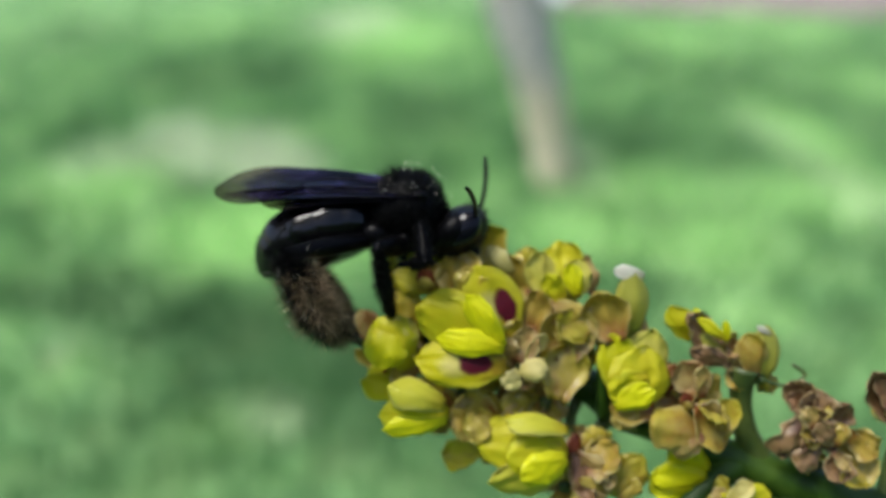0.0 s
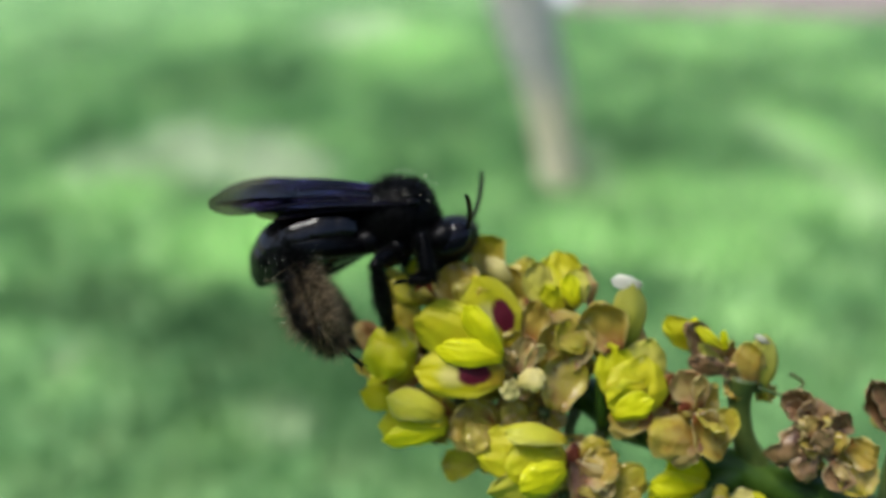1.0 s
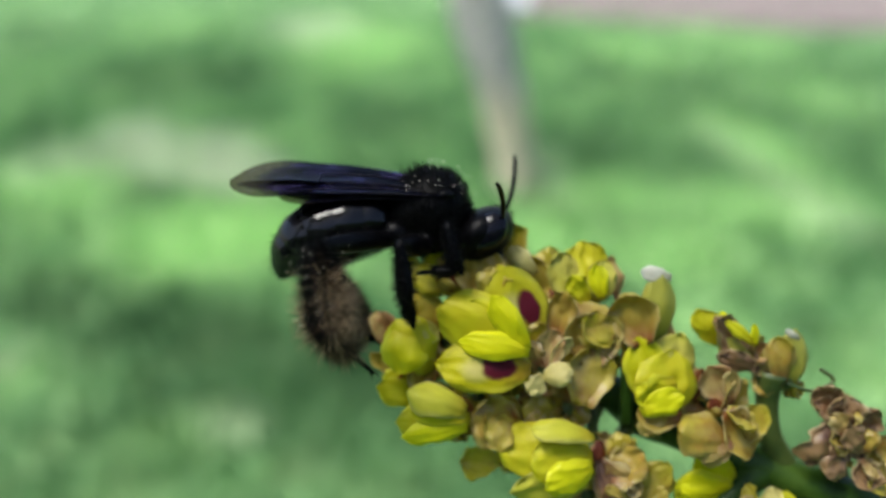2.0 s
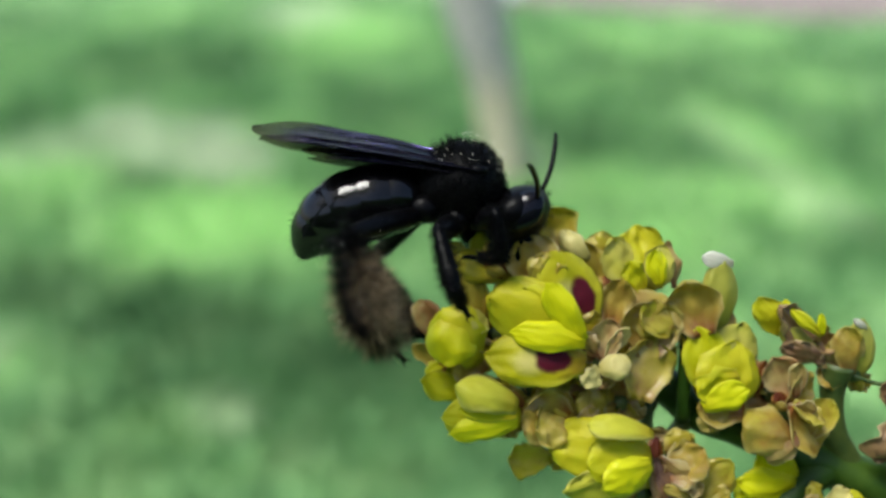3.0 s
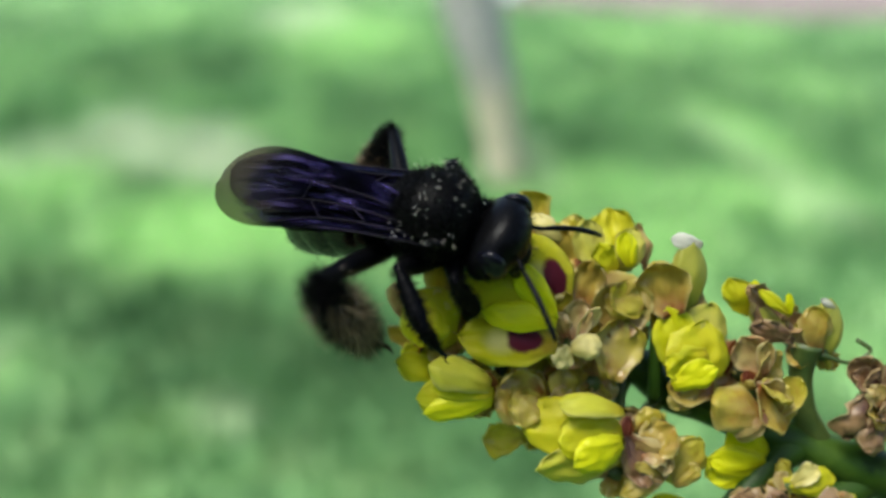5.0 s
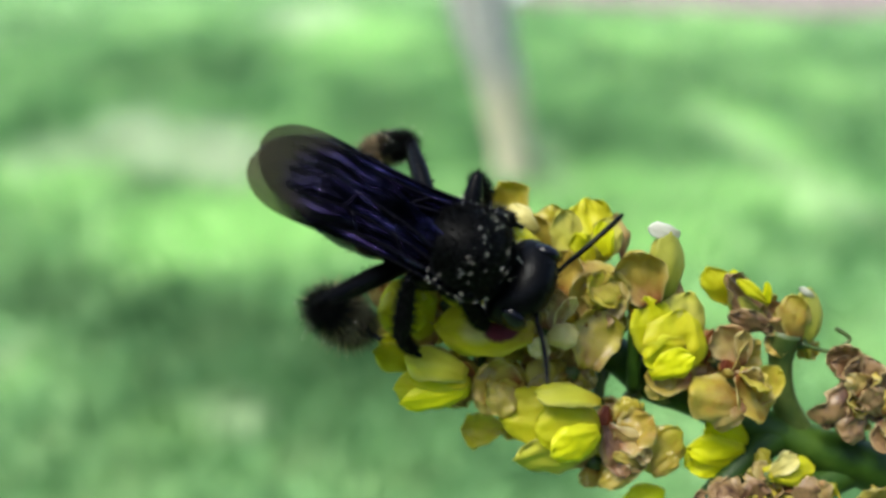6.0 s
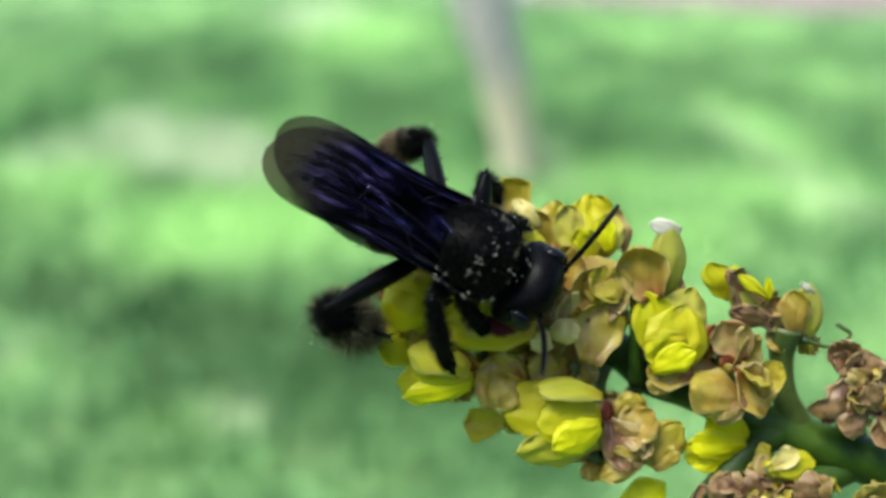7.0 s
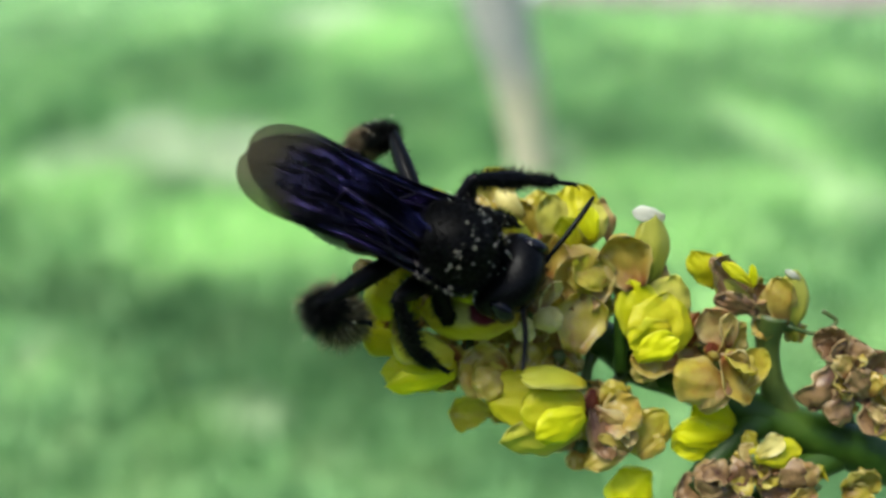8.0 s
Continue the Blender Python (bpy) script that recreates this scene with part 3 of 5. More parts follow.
        bm.faces.new((a[i][0], a[i + 1][0], b[i + 1][0], b[i][0]))
        bm.faces.new((a[i + 1][cols], a[i][cols], b[i][cols], b[i + 1][cols]))
    for j in range(cols):
        bm.faces.new((a[0][j + 1], a[0][j], b[0][j], b[0][j + 1]))
        bm.faces.new((a[rows][j], a[rows][j + 1], b[rows][j + 1], b[rows][j]))
    for f in bm.faces:
        for loop in f.loops:
            loop[uv].uv = where[loop.vert]
    bmesh.ops.recalc_face_normals(bm, faces=bm.faces)
    ob = part("petal", bm, mat, flower)
    m = Matrix((side, axis, face)).transposed().to_4x4()
    m.translation = base * MM
    ob.matrix_basis = m
    return ob


FOLDS = {"petal_yellow": (YELLOW, BRIGHT, PALE), "petal_bright_yellow": (BRIGHT, YELLOW), "petal_pale_yellow": (PALE, YELLOW), "petal_tan": (TAN, MUSTARD, PINK),
         "petal_mustard": (MUSTARD, TAN), "petal_pinkish_tan": (PINK, TAN, CREAM), "petal_dry_brown": (DRY, PINK, TAN), "petal_maroon": (TAN, MAROON),
         "petal_cream": (CREAM,), "bud_green_yellow": (BUD, MUSTARD), "petal_white_tip": (WHITE,), "petal_blotched": (YELLOW,), "petal_side_blotched": (YELLOW,)}


def blossom(label, heart, joint, petals, mat=None, thick=0.45, sibling=True):
    """A blossom: a stalk from the stem to its heart, and petals (base, tip, width, roll, cup, material, ruffle)."""
    bm = bmesh.new()
    heart, joint = Vector(heart), Vector(joint)
    mid = joint.lerp(heart, 0.5) + Vector((0, 0.4, -0.5))
    tube(bm, [(*joint, thick * 1.25), (*mid, thick), (*heart, thick * 1.3)], 5, 9)
    blob(bm, heart, (thick * 1.7, thick * 1.7, thick * 1.5), u=12, v=8)
    flower = part("blossom", bm, mat or PEDICEL, spike, label)
    for row in petals:
        petal(flower, *row)
        if sibling:
            # a smaller fold of the same withered or crumpled petal, lying over it
            base, tip, width, roll, cup, kind, ruffle = row
            base, tip = Vector(base), Vector(tip)
            turn = Matrix.Rotation(radians(petal_rng.choice((-1, 1)) * petal_rng.uniform(18, 48)), 3, "Z")
            way = turn @ (tip - base) * petal_rng.uniform(0.55, 0.85)
            lift = Vector((0, 0, petal_rng.uniform(0.15, 0.5)))
            petal(flower, base + lift * 0.4, base + way + lift, width * petal_rng.uniform(0.5, 0.8), roll + petal_rng.uniform(-40, 40), cup * petal_rng.choice((1, -0.8)), petal_rng.choice(FOLDS[kind.name]), ruffle + 0.08)
    # small withered sepals round the heart
    for k in range(6):
        ang = petal_rng.uniform(0, 6.28)
        out = Vector((math.cos(ang), math.sin(ang), petal_rng.uniform(-0.6, 0.6)))
        petal(flower, heart + out * 0.3, heart + out * petal_rng.uniform(1.5, 2.3), petal_rng.uniform(1.1, 1.9), petal_rng.uniform(-60, 60), petal_rng.choice((0.7, -0.6)), petal_rng.choice((TAN, PINK, MUSTARD)), 0.35)
    return flower


bm = bmesh.new()
tube(bm, [
    (-0.64, -5.45, -4, 0.5),
    (2.11, -6.83, -4, 0.9),
    (6.23, -9.35, -4, 1.1),
    (11.51, -10.92, -3.6, 1.42),
    (13.96, -13.20, -3.2, 1.15),
    (16.82, -14.35, -2.8, 1.0),
    (20.11, -15.65, -2.5, 1.2),
    (23.39, -16.68, -2.2, 1.53),
    (26.69, -18.04, -2, 1.70),
    (31.29, -19.88, -2, 1.78),
    (40, -26, -5, 1.6),
    (48, -60, -20, 1.7),
    (50, -180, -78, 1.9),
    (50, -480, -215, 2.2),
    (50, -980, -450, 2.6),
], 6, 16)
part("stem", bm, STEM, spike, "smooth green stem curving down to the ground")
bm = bmesh.new()
tube(bm, [(25.2, -17.3, -2.2, 1.3), (24.3, -15.7, -1.9, 1.15), (23.60, -14.13, -1.5, 0.9), (23.16, -12.18, -1, 0.8), (22.95, -10.46, -0.5, 0.95), (23.1, -8.99, 0, 1.15)], 5, 12)
part("branch", bm, PEDICEL, spike)
bm = bmesh.new()
tube(bm, [(12.63, -13.3, -2, 0.55), (12.36, -10.47, -1, 0.5), (12.53, -6.92, -0.5, 0.6)], 5, 12)
part("branch", bm, STEM, spike)
bm = bmesh.new()
tube(bm, [(23.6, -16.7, -2.1, 1.3), (21.35, -17.80, -1.4, 1.15), (19.44, -19.35, -0.8, 1.05), (17.22, -21.57, -0.4, 0.95)], 5, 12)
part("branch", bm, STEM, spike)
bm = bmesh.new()
tube(bm, [(29.6, -19.1, -2, 1.3), (26.39, -20.30, -1.4, 1.18), (23.79, -21.61, -0.8, 1.08), (21.33, -23.28, -0.4, 0.9)], 5, 12)
part("branch", bm, STEM, spike)
bm = bmesh.new()
tube(bm, [(23.93, -9.82, 0.4, 0.16), (25.95, -10.36, 0.5, 0.14), (27.41, -9.54, 0.6, 0.15), (26.47, -8.74, 0.5, 0.16)], 5, 12)
part("branch", bm, PEDICEL, spike)

blossom("fresh yellow blossom with two maroon-blotched petals", (4.96, -7.44, -0.5), (6.23, -9.35, -4), [
    ((5.4, -7.32, 0.5), (2.31, -1.24, 0.5), 4.45, 8, 0.5, BLOTCHED_SIDE, 0.06),
    ((4.39, -6.88, 1.4), (-2.06, -4.17, 1.6), 4.38, -10.2232, 0.55, YELLOW, 0.08),
    ((4.34, -7.21, 2.2), (1.74, -3.27, 2.6), 2.08, -20.3493, 0.6, BRIGHT, 0.08),
    ((4.54, -7.29, 2.3), (-0.5, -6.5, 2.6), 1.99, 10.3369, 0.6, BRIGHT, 0.08),
    ((4.7, -8.77, 1.8), (-2.13, -8.16, 2), 3.69, 4, 0.4, BLOTCHED, 0.08),
    ((4.03, -6.25, 1.8), (0.25, -3.72, 2.1), 1.93, -9.52044, 0.5, YELLOW, 0.08),
], sibling=False)
blossom("pale yellow blossom and bud with tan sepals", (-2.83, -8.79, -1.5), (0.73, -6.37, -4), [
    ((-2.83, -9.17, 0.5), (-4.86, -5.07, 0.8), 3.76, -16.9358, 1, YELLOW, 0.08),
    ((-4.01, -5.28, 1.1), (-4.58, -9.07, 1.3), 3.3, 5, 1, YELLOW, 0.04),
    ((-3.76, -5.36, 1.4), (-2.01, -6.63, 0.6), 1.78, -21.5745, 0.8, PALE, 0.08),
    ((-2.02, -6.62, -1), (-3.51, -2.8, -1), 2.70, 16.8253, 0.8, MUSTARD, 0.156),
    ((-5.57, -7.21, -1.6), (-6.26, -4.59, -1.4), 2.04, -15.572, 1, PINK, 0.156),
    ((-2.72, -11.17, -1), (-6.45, -10.32, -0.6), 2.01, 20.5869, 0.6, YELLOW, 0.08),
    ((-1.99, -9.67, 0), (-3.86, -8.54, 0.4), 2.65, -8.33079, -0.72, TAN, 0.156),
    ((-4.39, -9.62, -1.8), (-6.94, -8, -1.6), 1.46, -15.9936, -0.72, TAN, 0.156),
], sibling=False)
blossom("cupped yellow blossom with a maroon throat", (0.48, -12.58, -1), (3.02, -9.12, -4), [
    ((0.17, -11.58, 1.6), (-4.18, -10.17, 2), 2.52, 28.8396, 0.9, PALE, 0.08),
    ((0.47, -12.4, 0.8), (-4.94, -12.66, 0.8), 2.98, 1.26272, 0.6, YELLOW, 0.08),
    ((0.25, -12.86, 1.3), (-4.56, -13.3, 1.4), 1.69, -15.0936, 0.6, BRIGHT, 0.08),
    ((0.25, -12.19, 1.5), (-3.95, -11.81, 1.7), 1.43, 10.8072, 0.6, YELLOW, 0.08),
    ((0.82, -12.65, 0.2), (-0.93, -10.84, 1), 1.71, 0, 0.6, MAROON, 0),
], sibling=False)
blossom("withered tan blossom with translucent petals", (4.43, -13.32, -1), (6.69, -10.03, -4), [
    ((3.79, -12.95, 0.2), (0.59, -11.94, 1), 4.05, -0.648402, -0.72, TAN, 0.156),
    ((4.36, -13.25, 0), (2.33, -10.92, 0), 2.09, 12.9861, 0.7, MUSTARD, 0.156),
    ((5.57, -13.53, -0.5), (5.97, -10.69, -0.2), 2.96, 21.2828, 0.7, TAN, 0.156),
    ((3.39, -11.26, -0.5), (4.18, -12.13, -0.5), 1.30, 0, 0.5, MAROON, 0),
])
blossom("large yellow blossom with arched petals", (9.68, -15.08, -1), (10.69, -12.18, -3.2), [
    ((9.29, -13.33, 1.9), (4.58, -12.90, 2.3), 2.1, 52, 0.9, PALE, 0.04),
    ((9.21, -15.05, 0.8), (2.21, -14.24, 1), 3.92, 6.69363, 0.55, YELLOW, 0.08),
    ((9.28, -15.14, 1.5), (4.52, -15.27, 2), 3.36, -1.25278, 0.75, YELLOW, 0.08),
    ((9.16, -15.52, 2), (5.58, -16.94, 2.3), 2.59, -9.90474, 0.65, BRIGHT, 0.08),
    ((9.04, -16.77, 1.4), (3.31, -17.64, 1), 2.80, -17.1554, 0.5, PALE, 0.12),
    ((10.26, -14.22, -0.5), (9.78, -16.19, -0.2), 1.30, 0, 0.6, MAROON, 0.12),
    ((2.98, -15.73, -1), (-0.13, -16, -1), 2.70, -22.9966, -0.54, MUSTARD, 0.156),
], sibling=False)
blossom("half-faded blossom, yellow above and tan below", (9.16, -5.29, -2), (9.13, -11.31, -3.4), [
    ((9.03, -4.16, -1), (6.66, -0.31, -1), 2.80, 21.9534, 0.35, PALE, 0.22),
    ((9.93, -4, -1.2), (9.11, 0.71, -1.6), 3.53, 5.84775, 0.4, YELLOW, 0.18),
    ((10.03, -3.78, -0.4), (10.72, -0.74, -0.6), 2.26, 0.762222, 0.5, PALE, 0.2),
    ((10.24, -3.57, 0.2), (9.62, -1.07, 0.3), 1.55, -3.19607, 0.7, BRIGHT, 0.1),
    ((9.11, -4.06, 0), (7.79, -1.89, 0.2), 1.72, 6.54192, 0.5, YELLOW, 0.2),
    ((11.66, -3.81, -1), (11.06, -0.49, -1.6), 1.65, 21.4098, 0.6, PINK, 0.26),
    ((7.38, -4.27, 0), (11.53, -6.5, 0.2), 3.32, 0.468853, 0.7, TAN, 0.156),
    ((9.29, -8.56, 0.2), (9.75, -4.45, 0.6), 4.15, 5.5391, -0.72, TAN, 0.156),
    ((6.65, -6.52, 0), (7.44, -3.04, 0.6), 2.36, -18.966, -0.45, TAN, 0.26),
    ((10.98, -6.82, 0.4), (8.57, -5.07, 0.8), 2.35, 17.5052, -0.63, MUSTARD, 0.195),
], sibling=False)
blossom("tan blossom with a small cream bud", (5.46, -5.37, -3), (6, -9.12, -4), [
    ((5.96, -6.27, -2), (5.16, -0.4, -2), 3.33, -25.406, -0.72, TAN, 0.156),
    ((5.43, -1.88, -1), (3.42, 0.13, -1), 1.45, -12.2957, 1, CREAM, 0.156),
    ((4.54, -1.32, -3.4), (3, 1.95, -3.4), 2.90, -1.61056, -0.72, MUSTARD, 0.156),
    ((4.03, -1.79, -4), (2.35, 0.74, -4.5), 1.84, -2.51451, 0.7, YELLOW, 0.08),
], sibling=False)
blossom("shrivelled cream blossom with a rounded bud", (6.09, -8.8, 0), (8.02, -10.43, -3.6), [
    ((5.74, -9.16, 1.4), (7.83, -8.8, 1.6), 1.86, -17.0479, 1.1, CREAM, 0.156),
    ((6.03, -8.67, 1), (6.44, -5.72, 1.2), 1.96, -16.6504, -0.45, PINK, 0.26),
    ((5.66, -9.04, 1.4), (4.67, -10.48, 1.6), 1.67, -12.5269, 0.5, CREAM, 0.195),
    ((6.29, -8.46, 1), (7.69, -6.29, 1.4), 1.21, 13.8288, -0.45, CREAM, 0.195),
    ((8.57, -11.38, 0.8), (9.69, -7.18, 1), 3.65, 3.27762, -0.81, TAN, 0.156),
    ((5.58, -8.48, 0.8), (4.5, -6.76, 1), 1.59, -22.3452, 0.6, PINK, 0.26),
], sibling=False)
blossom("withered orange-tan blossom under the bee", (0.27, -3.51, -2), (1.65, -6.6, -4), [
    ((2.05, -4.02, 0.6), (0.6, -0.17, 0.6), 3.67, -15.1833, -0.72, TAN, 0.156),
    ((0.48, -2.8, -1), (-4.33, -2.05, -0.8), 2.41, 6.4642, 0.7, MUSTARD, 0.156),
    ((-0.4, -2.64, -2.4), (-2.2, 0.22, -2.6), 2.96, -4.20133, 0.7, YELLOW, 0.08),
    ((-3.2, -3.51, -2), (-4.56, -0.63, -2.4), 2.16, -18.0578, -0.63, MUSTARD, 0.156),
    ((-0.6, -3.06, 0), (-1.81, -1.59, 0.2), 1.47, 0, 0.6, MAROON, 0),
])
blossom("closed green-yellow bud with a white tip and tan sepal", (13.33, -6.93, -0.6), (12.53, -7.35, -0.5), [
    ((13.98, -7.03, 0), (14.54, -1.76, 0.2), 2.76, 0, 1.1, BUD, 0),
    ((15.31, -2.03, 0.4), (12.76, -1.60, 0.6), 1.15, 0, 0.7, WHITE, 0),
    ((13.11, -6.94, 0.9), (11.52, -3.13, 1.2), 3.64, -25.6026, -0.855, TAN, 0.156),
    ((15.24, -5.17, -0.4), (14.24, -7.34, -0.4), 2.10, 22.172, 0.7, TAN, 0.156),
], sibling=False)
blossom("yellow blossom crumpling towards tan", (14.92, -11.64, -1), (15.06, -14.39, -2.5), [
    ((14.27, -11.82, 0.4), (12.63, -6.35, 0.8), 3.17, -8, 0.4, YELLOW, 0.12),
    ((14.84, -11.00, 0.2), (15.97, -6.04, 0.5), 3.41, 10, 0.55, PALE, 0.08),
    ((14.21, -12.13, 1), (15.41, -7.32, 1.3), 4.55, 4, 0.35, YELLOW, 0.12),
    ((15.35, -9.73, 1.5), (12.31, -10.90, 1.5), 2.68, -14, 0.5, YELLOW, 0.14),
    ((12.80, -11.81, 1.6), (15.67, -10.29, 1.9), 2.11, 10, 0.6, BRIGHT, 0.1),
    ((15.91, -12.13, 1), (12.55, -11.96, 1.2), 2.44, 12, -0.7, TAN, 0.16),
    ((13.59, -11.73, 0.9), (14.21, -13.53, 1), 2.52, 0, 0.7, TAN, 0.15),
    ((16.99, -11.22, 0.2), (17.57, -8.67, 0), 1.38, 20, 0.6, MAROON, 0.12),
], sibling=False)
blossom("cluster of withered tan petals", (19.61, -12.35, -0.5), (19.84, -15.97, -2), [
    ((19.32, -13.77, 1.6), (15.15, -12.97, 1.8), 3.33, 17.804, 1, TAN, 0.156),
    ((19.03, -11.66, 1.6), (21.15, -14.98, 1.8), 3.14, -17.2807, -0.72, TAN, 0.156),
    ((19.52, -11.25, 0.8), (17.89, -8.46, 1), 2.62, -20.3595, -0.63, PINK, 0.156),
    ((18.87, -11.94, 1), (21.08, -9.65, 1), 2.34, 25.8616, -0.54, TAN, 0.156),
    ((18.74, -12.11, 1), (18.07, -10.82, 1.1), 1.10, 0, 0.6, MAROON, 0.1),
    ((20.38, -14.02, 0.8), (22.18, -11.35, 1), 1.97, -27.4738, -0.63, MUSTARD, 0.156),
])
blossom("dried rolled blossom with a yellow edge", (22.26, -8.67, -0.6), (23.4, -10.83, -0.5), [
    ((19.4, -7.03, -0.8), (17.43, -4.33, -0.8), 2.01, -7.28324, 0.8, YELLOW, 0.1),
    ((21.99, -8.78, 0.2), (18.39, -4.94, 0.3), 2.65, 15.8898, -0.81, DRY, 0.32),
    ((22.27, -9.18, -0.5), (19.05, -6.39, -0.5), 1.48, 0, 0.8, BUD, 0),
    ((21.55, -6.97, 0.6), (19.21, -5.17, 0.7), 0.85, -2.19641, 0.7, YELLOW, 0.15),
    ((22.85, -9.21, 0.2), (21.51, -6.76, 0.2), 1.99, -22.5623, -0.72, PINK, 0.195),
])
blossom("green bud with a white tip", (24.07, -9.57, -0.2), (23.98, -9.91, -0.2), [
    ((24.08, -10.32, 0), (24.91, -5.82, 0.1), 2.42, 0, 1.1, BUD, 0),
    ((23.6, -9.71, 0.6), (22.97, -6.19, 0.7), 2.16, -4.25866, 0.9, TAN, 0.156),
    ((25, -6.49, 0.3), (23.64, -5.82, 0.5), 0.51, 0, 0.6, WHITE, 0),
    ((23.24, -9.92, 0.3), (22.38, -7.26, 0.3), 1.42, -24.677, -0.72, MUSTARD, 0.156),
], sibling=False)
blossom("dry brown shrivelled blossom", (28.97, -14.31, -0.5), (29.63, -18.42, -2), [
    ((27.54, -11.94, 1), (26.01, -9.87, 1.2), 2.43, -18.5545, -0.81, DRY, 0.195),
    ((27.11, -12.49, 1), (25.5, -15.84, 1.2), 2.71, -19.6201, 0.8, DRY, 0.32),
    ((27.7, -13.47, 1.4), (28.17, -10.5, 1.5), 2.78, -0.522614, -0.63, DRY, 0.32),
    ((29.06, -13.94, 1.2), (30.33, -11.48, 1.2), 2.52, 27.8676, -0.63, DRY, 0.32),
    ((30.44, -13.81, 0.8), (31.87, -18.06, 1), 3.09, 1.63753, -0.72, TAN, 0.156),
    ((28.3, -14.62, 1), (26.43, -16.48, 1.2), 2.61, -5.07801, 0.8, DRY, 0.156),
    ((29.48, -14.78, 1.2), (27.95, -12.76, 1.8), 2.04, -1.24533, 0.6, DRY, 0.26),
    ((29.46, -15.3, 0.8), (30, -17.59, 1), 2.34, -5.00514, -0.72, DRY, 0.32),
])
blossom("faded purplish-tan bud", (35.49, -13.44, -0.5), (34.52, -20.42, -2), [
    ((34.68, -13.3, 0.2), (32.43, -9.18, 0.4), 2.65, -4.41163, -0.9, DRY, 0.156),
    ((34.25, -12.79, 0.6), (33.08, -9.34, 0.8), 1.69, 21.8008, -0.72, DRY, 0.36),
], sibling=False)
blossom("bright yellow blossom below the stem", (21.04, -17.93, -3), (21.18, -16.5, -2), [
    ((20.51, -17.22, -1), (15.77, -18.6, -0.6), 2.71, 5.29675, 0.6, BRIGHT, 0.12),
    ((20.58, -17.08, -0.8), (17.2, -15.37, -0.4), 2.44, -0.0227245, 0.7, BRIGHT, 0.12),
    ((20.24, -17.59, -0.4), (15.8, -17.31, 0), 2.34, -7.49359, 0.7, BRIGHT, 0.1),
], sibling=False)
blossom("small cream-yellow blossom beside the stem", (21.46, -19.02, 0.5), (21.94, -18.6, -0.3), [
    ((20.99, -18.87, 1), (24.74, -18.43, 1.2), 2.04, -3.9297, 0.7, YELLOW, 0.12),
    ((21.3, -18.69, 1.6), (23.12, -17.37, 1.8), 1.39, -16.3483, -0.72, CREAM, 0.156),
    ((21.29, -19.08, 1), (20.31, -18.15, 1), 1.40, 20.7037, -0.63, PINK, 0.156),
], sibling=False)
blossom("hanging withered tan blossom", (11.44, -15.73, -1), (13.06, -13.65, -2.6), [
    ((10.83, -16.8, 0.8), (13.09, -14.62, 1), 2.90, -25.1287, -0.63, TAN, 0.156),
    ((13.25, -18.97, 0.2), (14.93, -15.4, 0.4), 2.93, 3.65928, 0.8, TAN, 0.156),
    ((10.12, -15.4, 0.4), (11.03, -18.99, 0.6), 2.07, -5.43412, 0.7, DRY, 0.36),
    ((11.05, -15.49, 0), (12.22, -13.64, 0.2), 2.18, 8.62251, 0.7, MUSTARD, 0.156),
    ((12.44, -18.26, 0.6), (9.34, -19.44, 0.8), 1.60, 13.7047, 0.8, TAN, 0.195),
    ((11.77, -17.01, 0.8), (12.37, -18.66, 1), 1.87, -22.7971, -0.63, PINK, 0.195),
])
blossom("drooping dry brown blossom", (19.15, -20.89, -0.4), (18.39, -20.89, 0), [
    ((19.93, -21.25, 0.6), (15.6, -22.04, 0.8), 3.10, 20.9331, -0.72, DRY, 0.32),
    ((19.63, -20.7, 1), (16.78, -20.12, 1.2), 2.61, 23.7763, 0.8, DRY, 0.32),
    ((19.74, -21.22, 1.2), (18.2, -23.18, 1.4), 3.07, 8.7869, -0.72, DRY, 0.32),
    ((19.53, -20.8, 1.2), (21.19, -19.63, 1.3), 2.51, 7.97966, 0.8, DRY, 0.32),
    ((14.07, -23.4, -1), (12.18, -20.33, -1), 3.68, 5.03722, 0.7, BRIGHT, 0.1),
])
blossom("drooping dry tan blossom", (24.94, -21.17, -0.2), (26.15, -21.75, 0), [
    ((25.62, -21.27, 0.8), (21.5, -20.99, 1), 3.00, 8.665, -0.72, DRY, 0.32),
    ((25.25, -20.93, 1.2), (23.06, -19.59, 1.4), 2.14, -12.9753, 0.8, DRY, 0.195),
    ((25.54, -21.63, 1), (23.77, -23.05, 1.2), 2.61, 25.5516, 0.8, DRY, 0.32),
    ((27.71, -21.4, 0.4), (30.62, -20.7, 0.6), 2.36, 26.3809, -0.72, TAN, 0.156),
    ((28.14, -21.62, 0.4), (29.76, -22.83, 0.6), 2.17, 9.42771, 0.8, MUSTARD, 0.156),
])
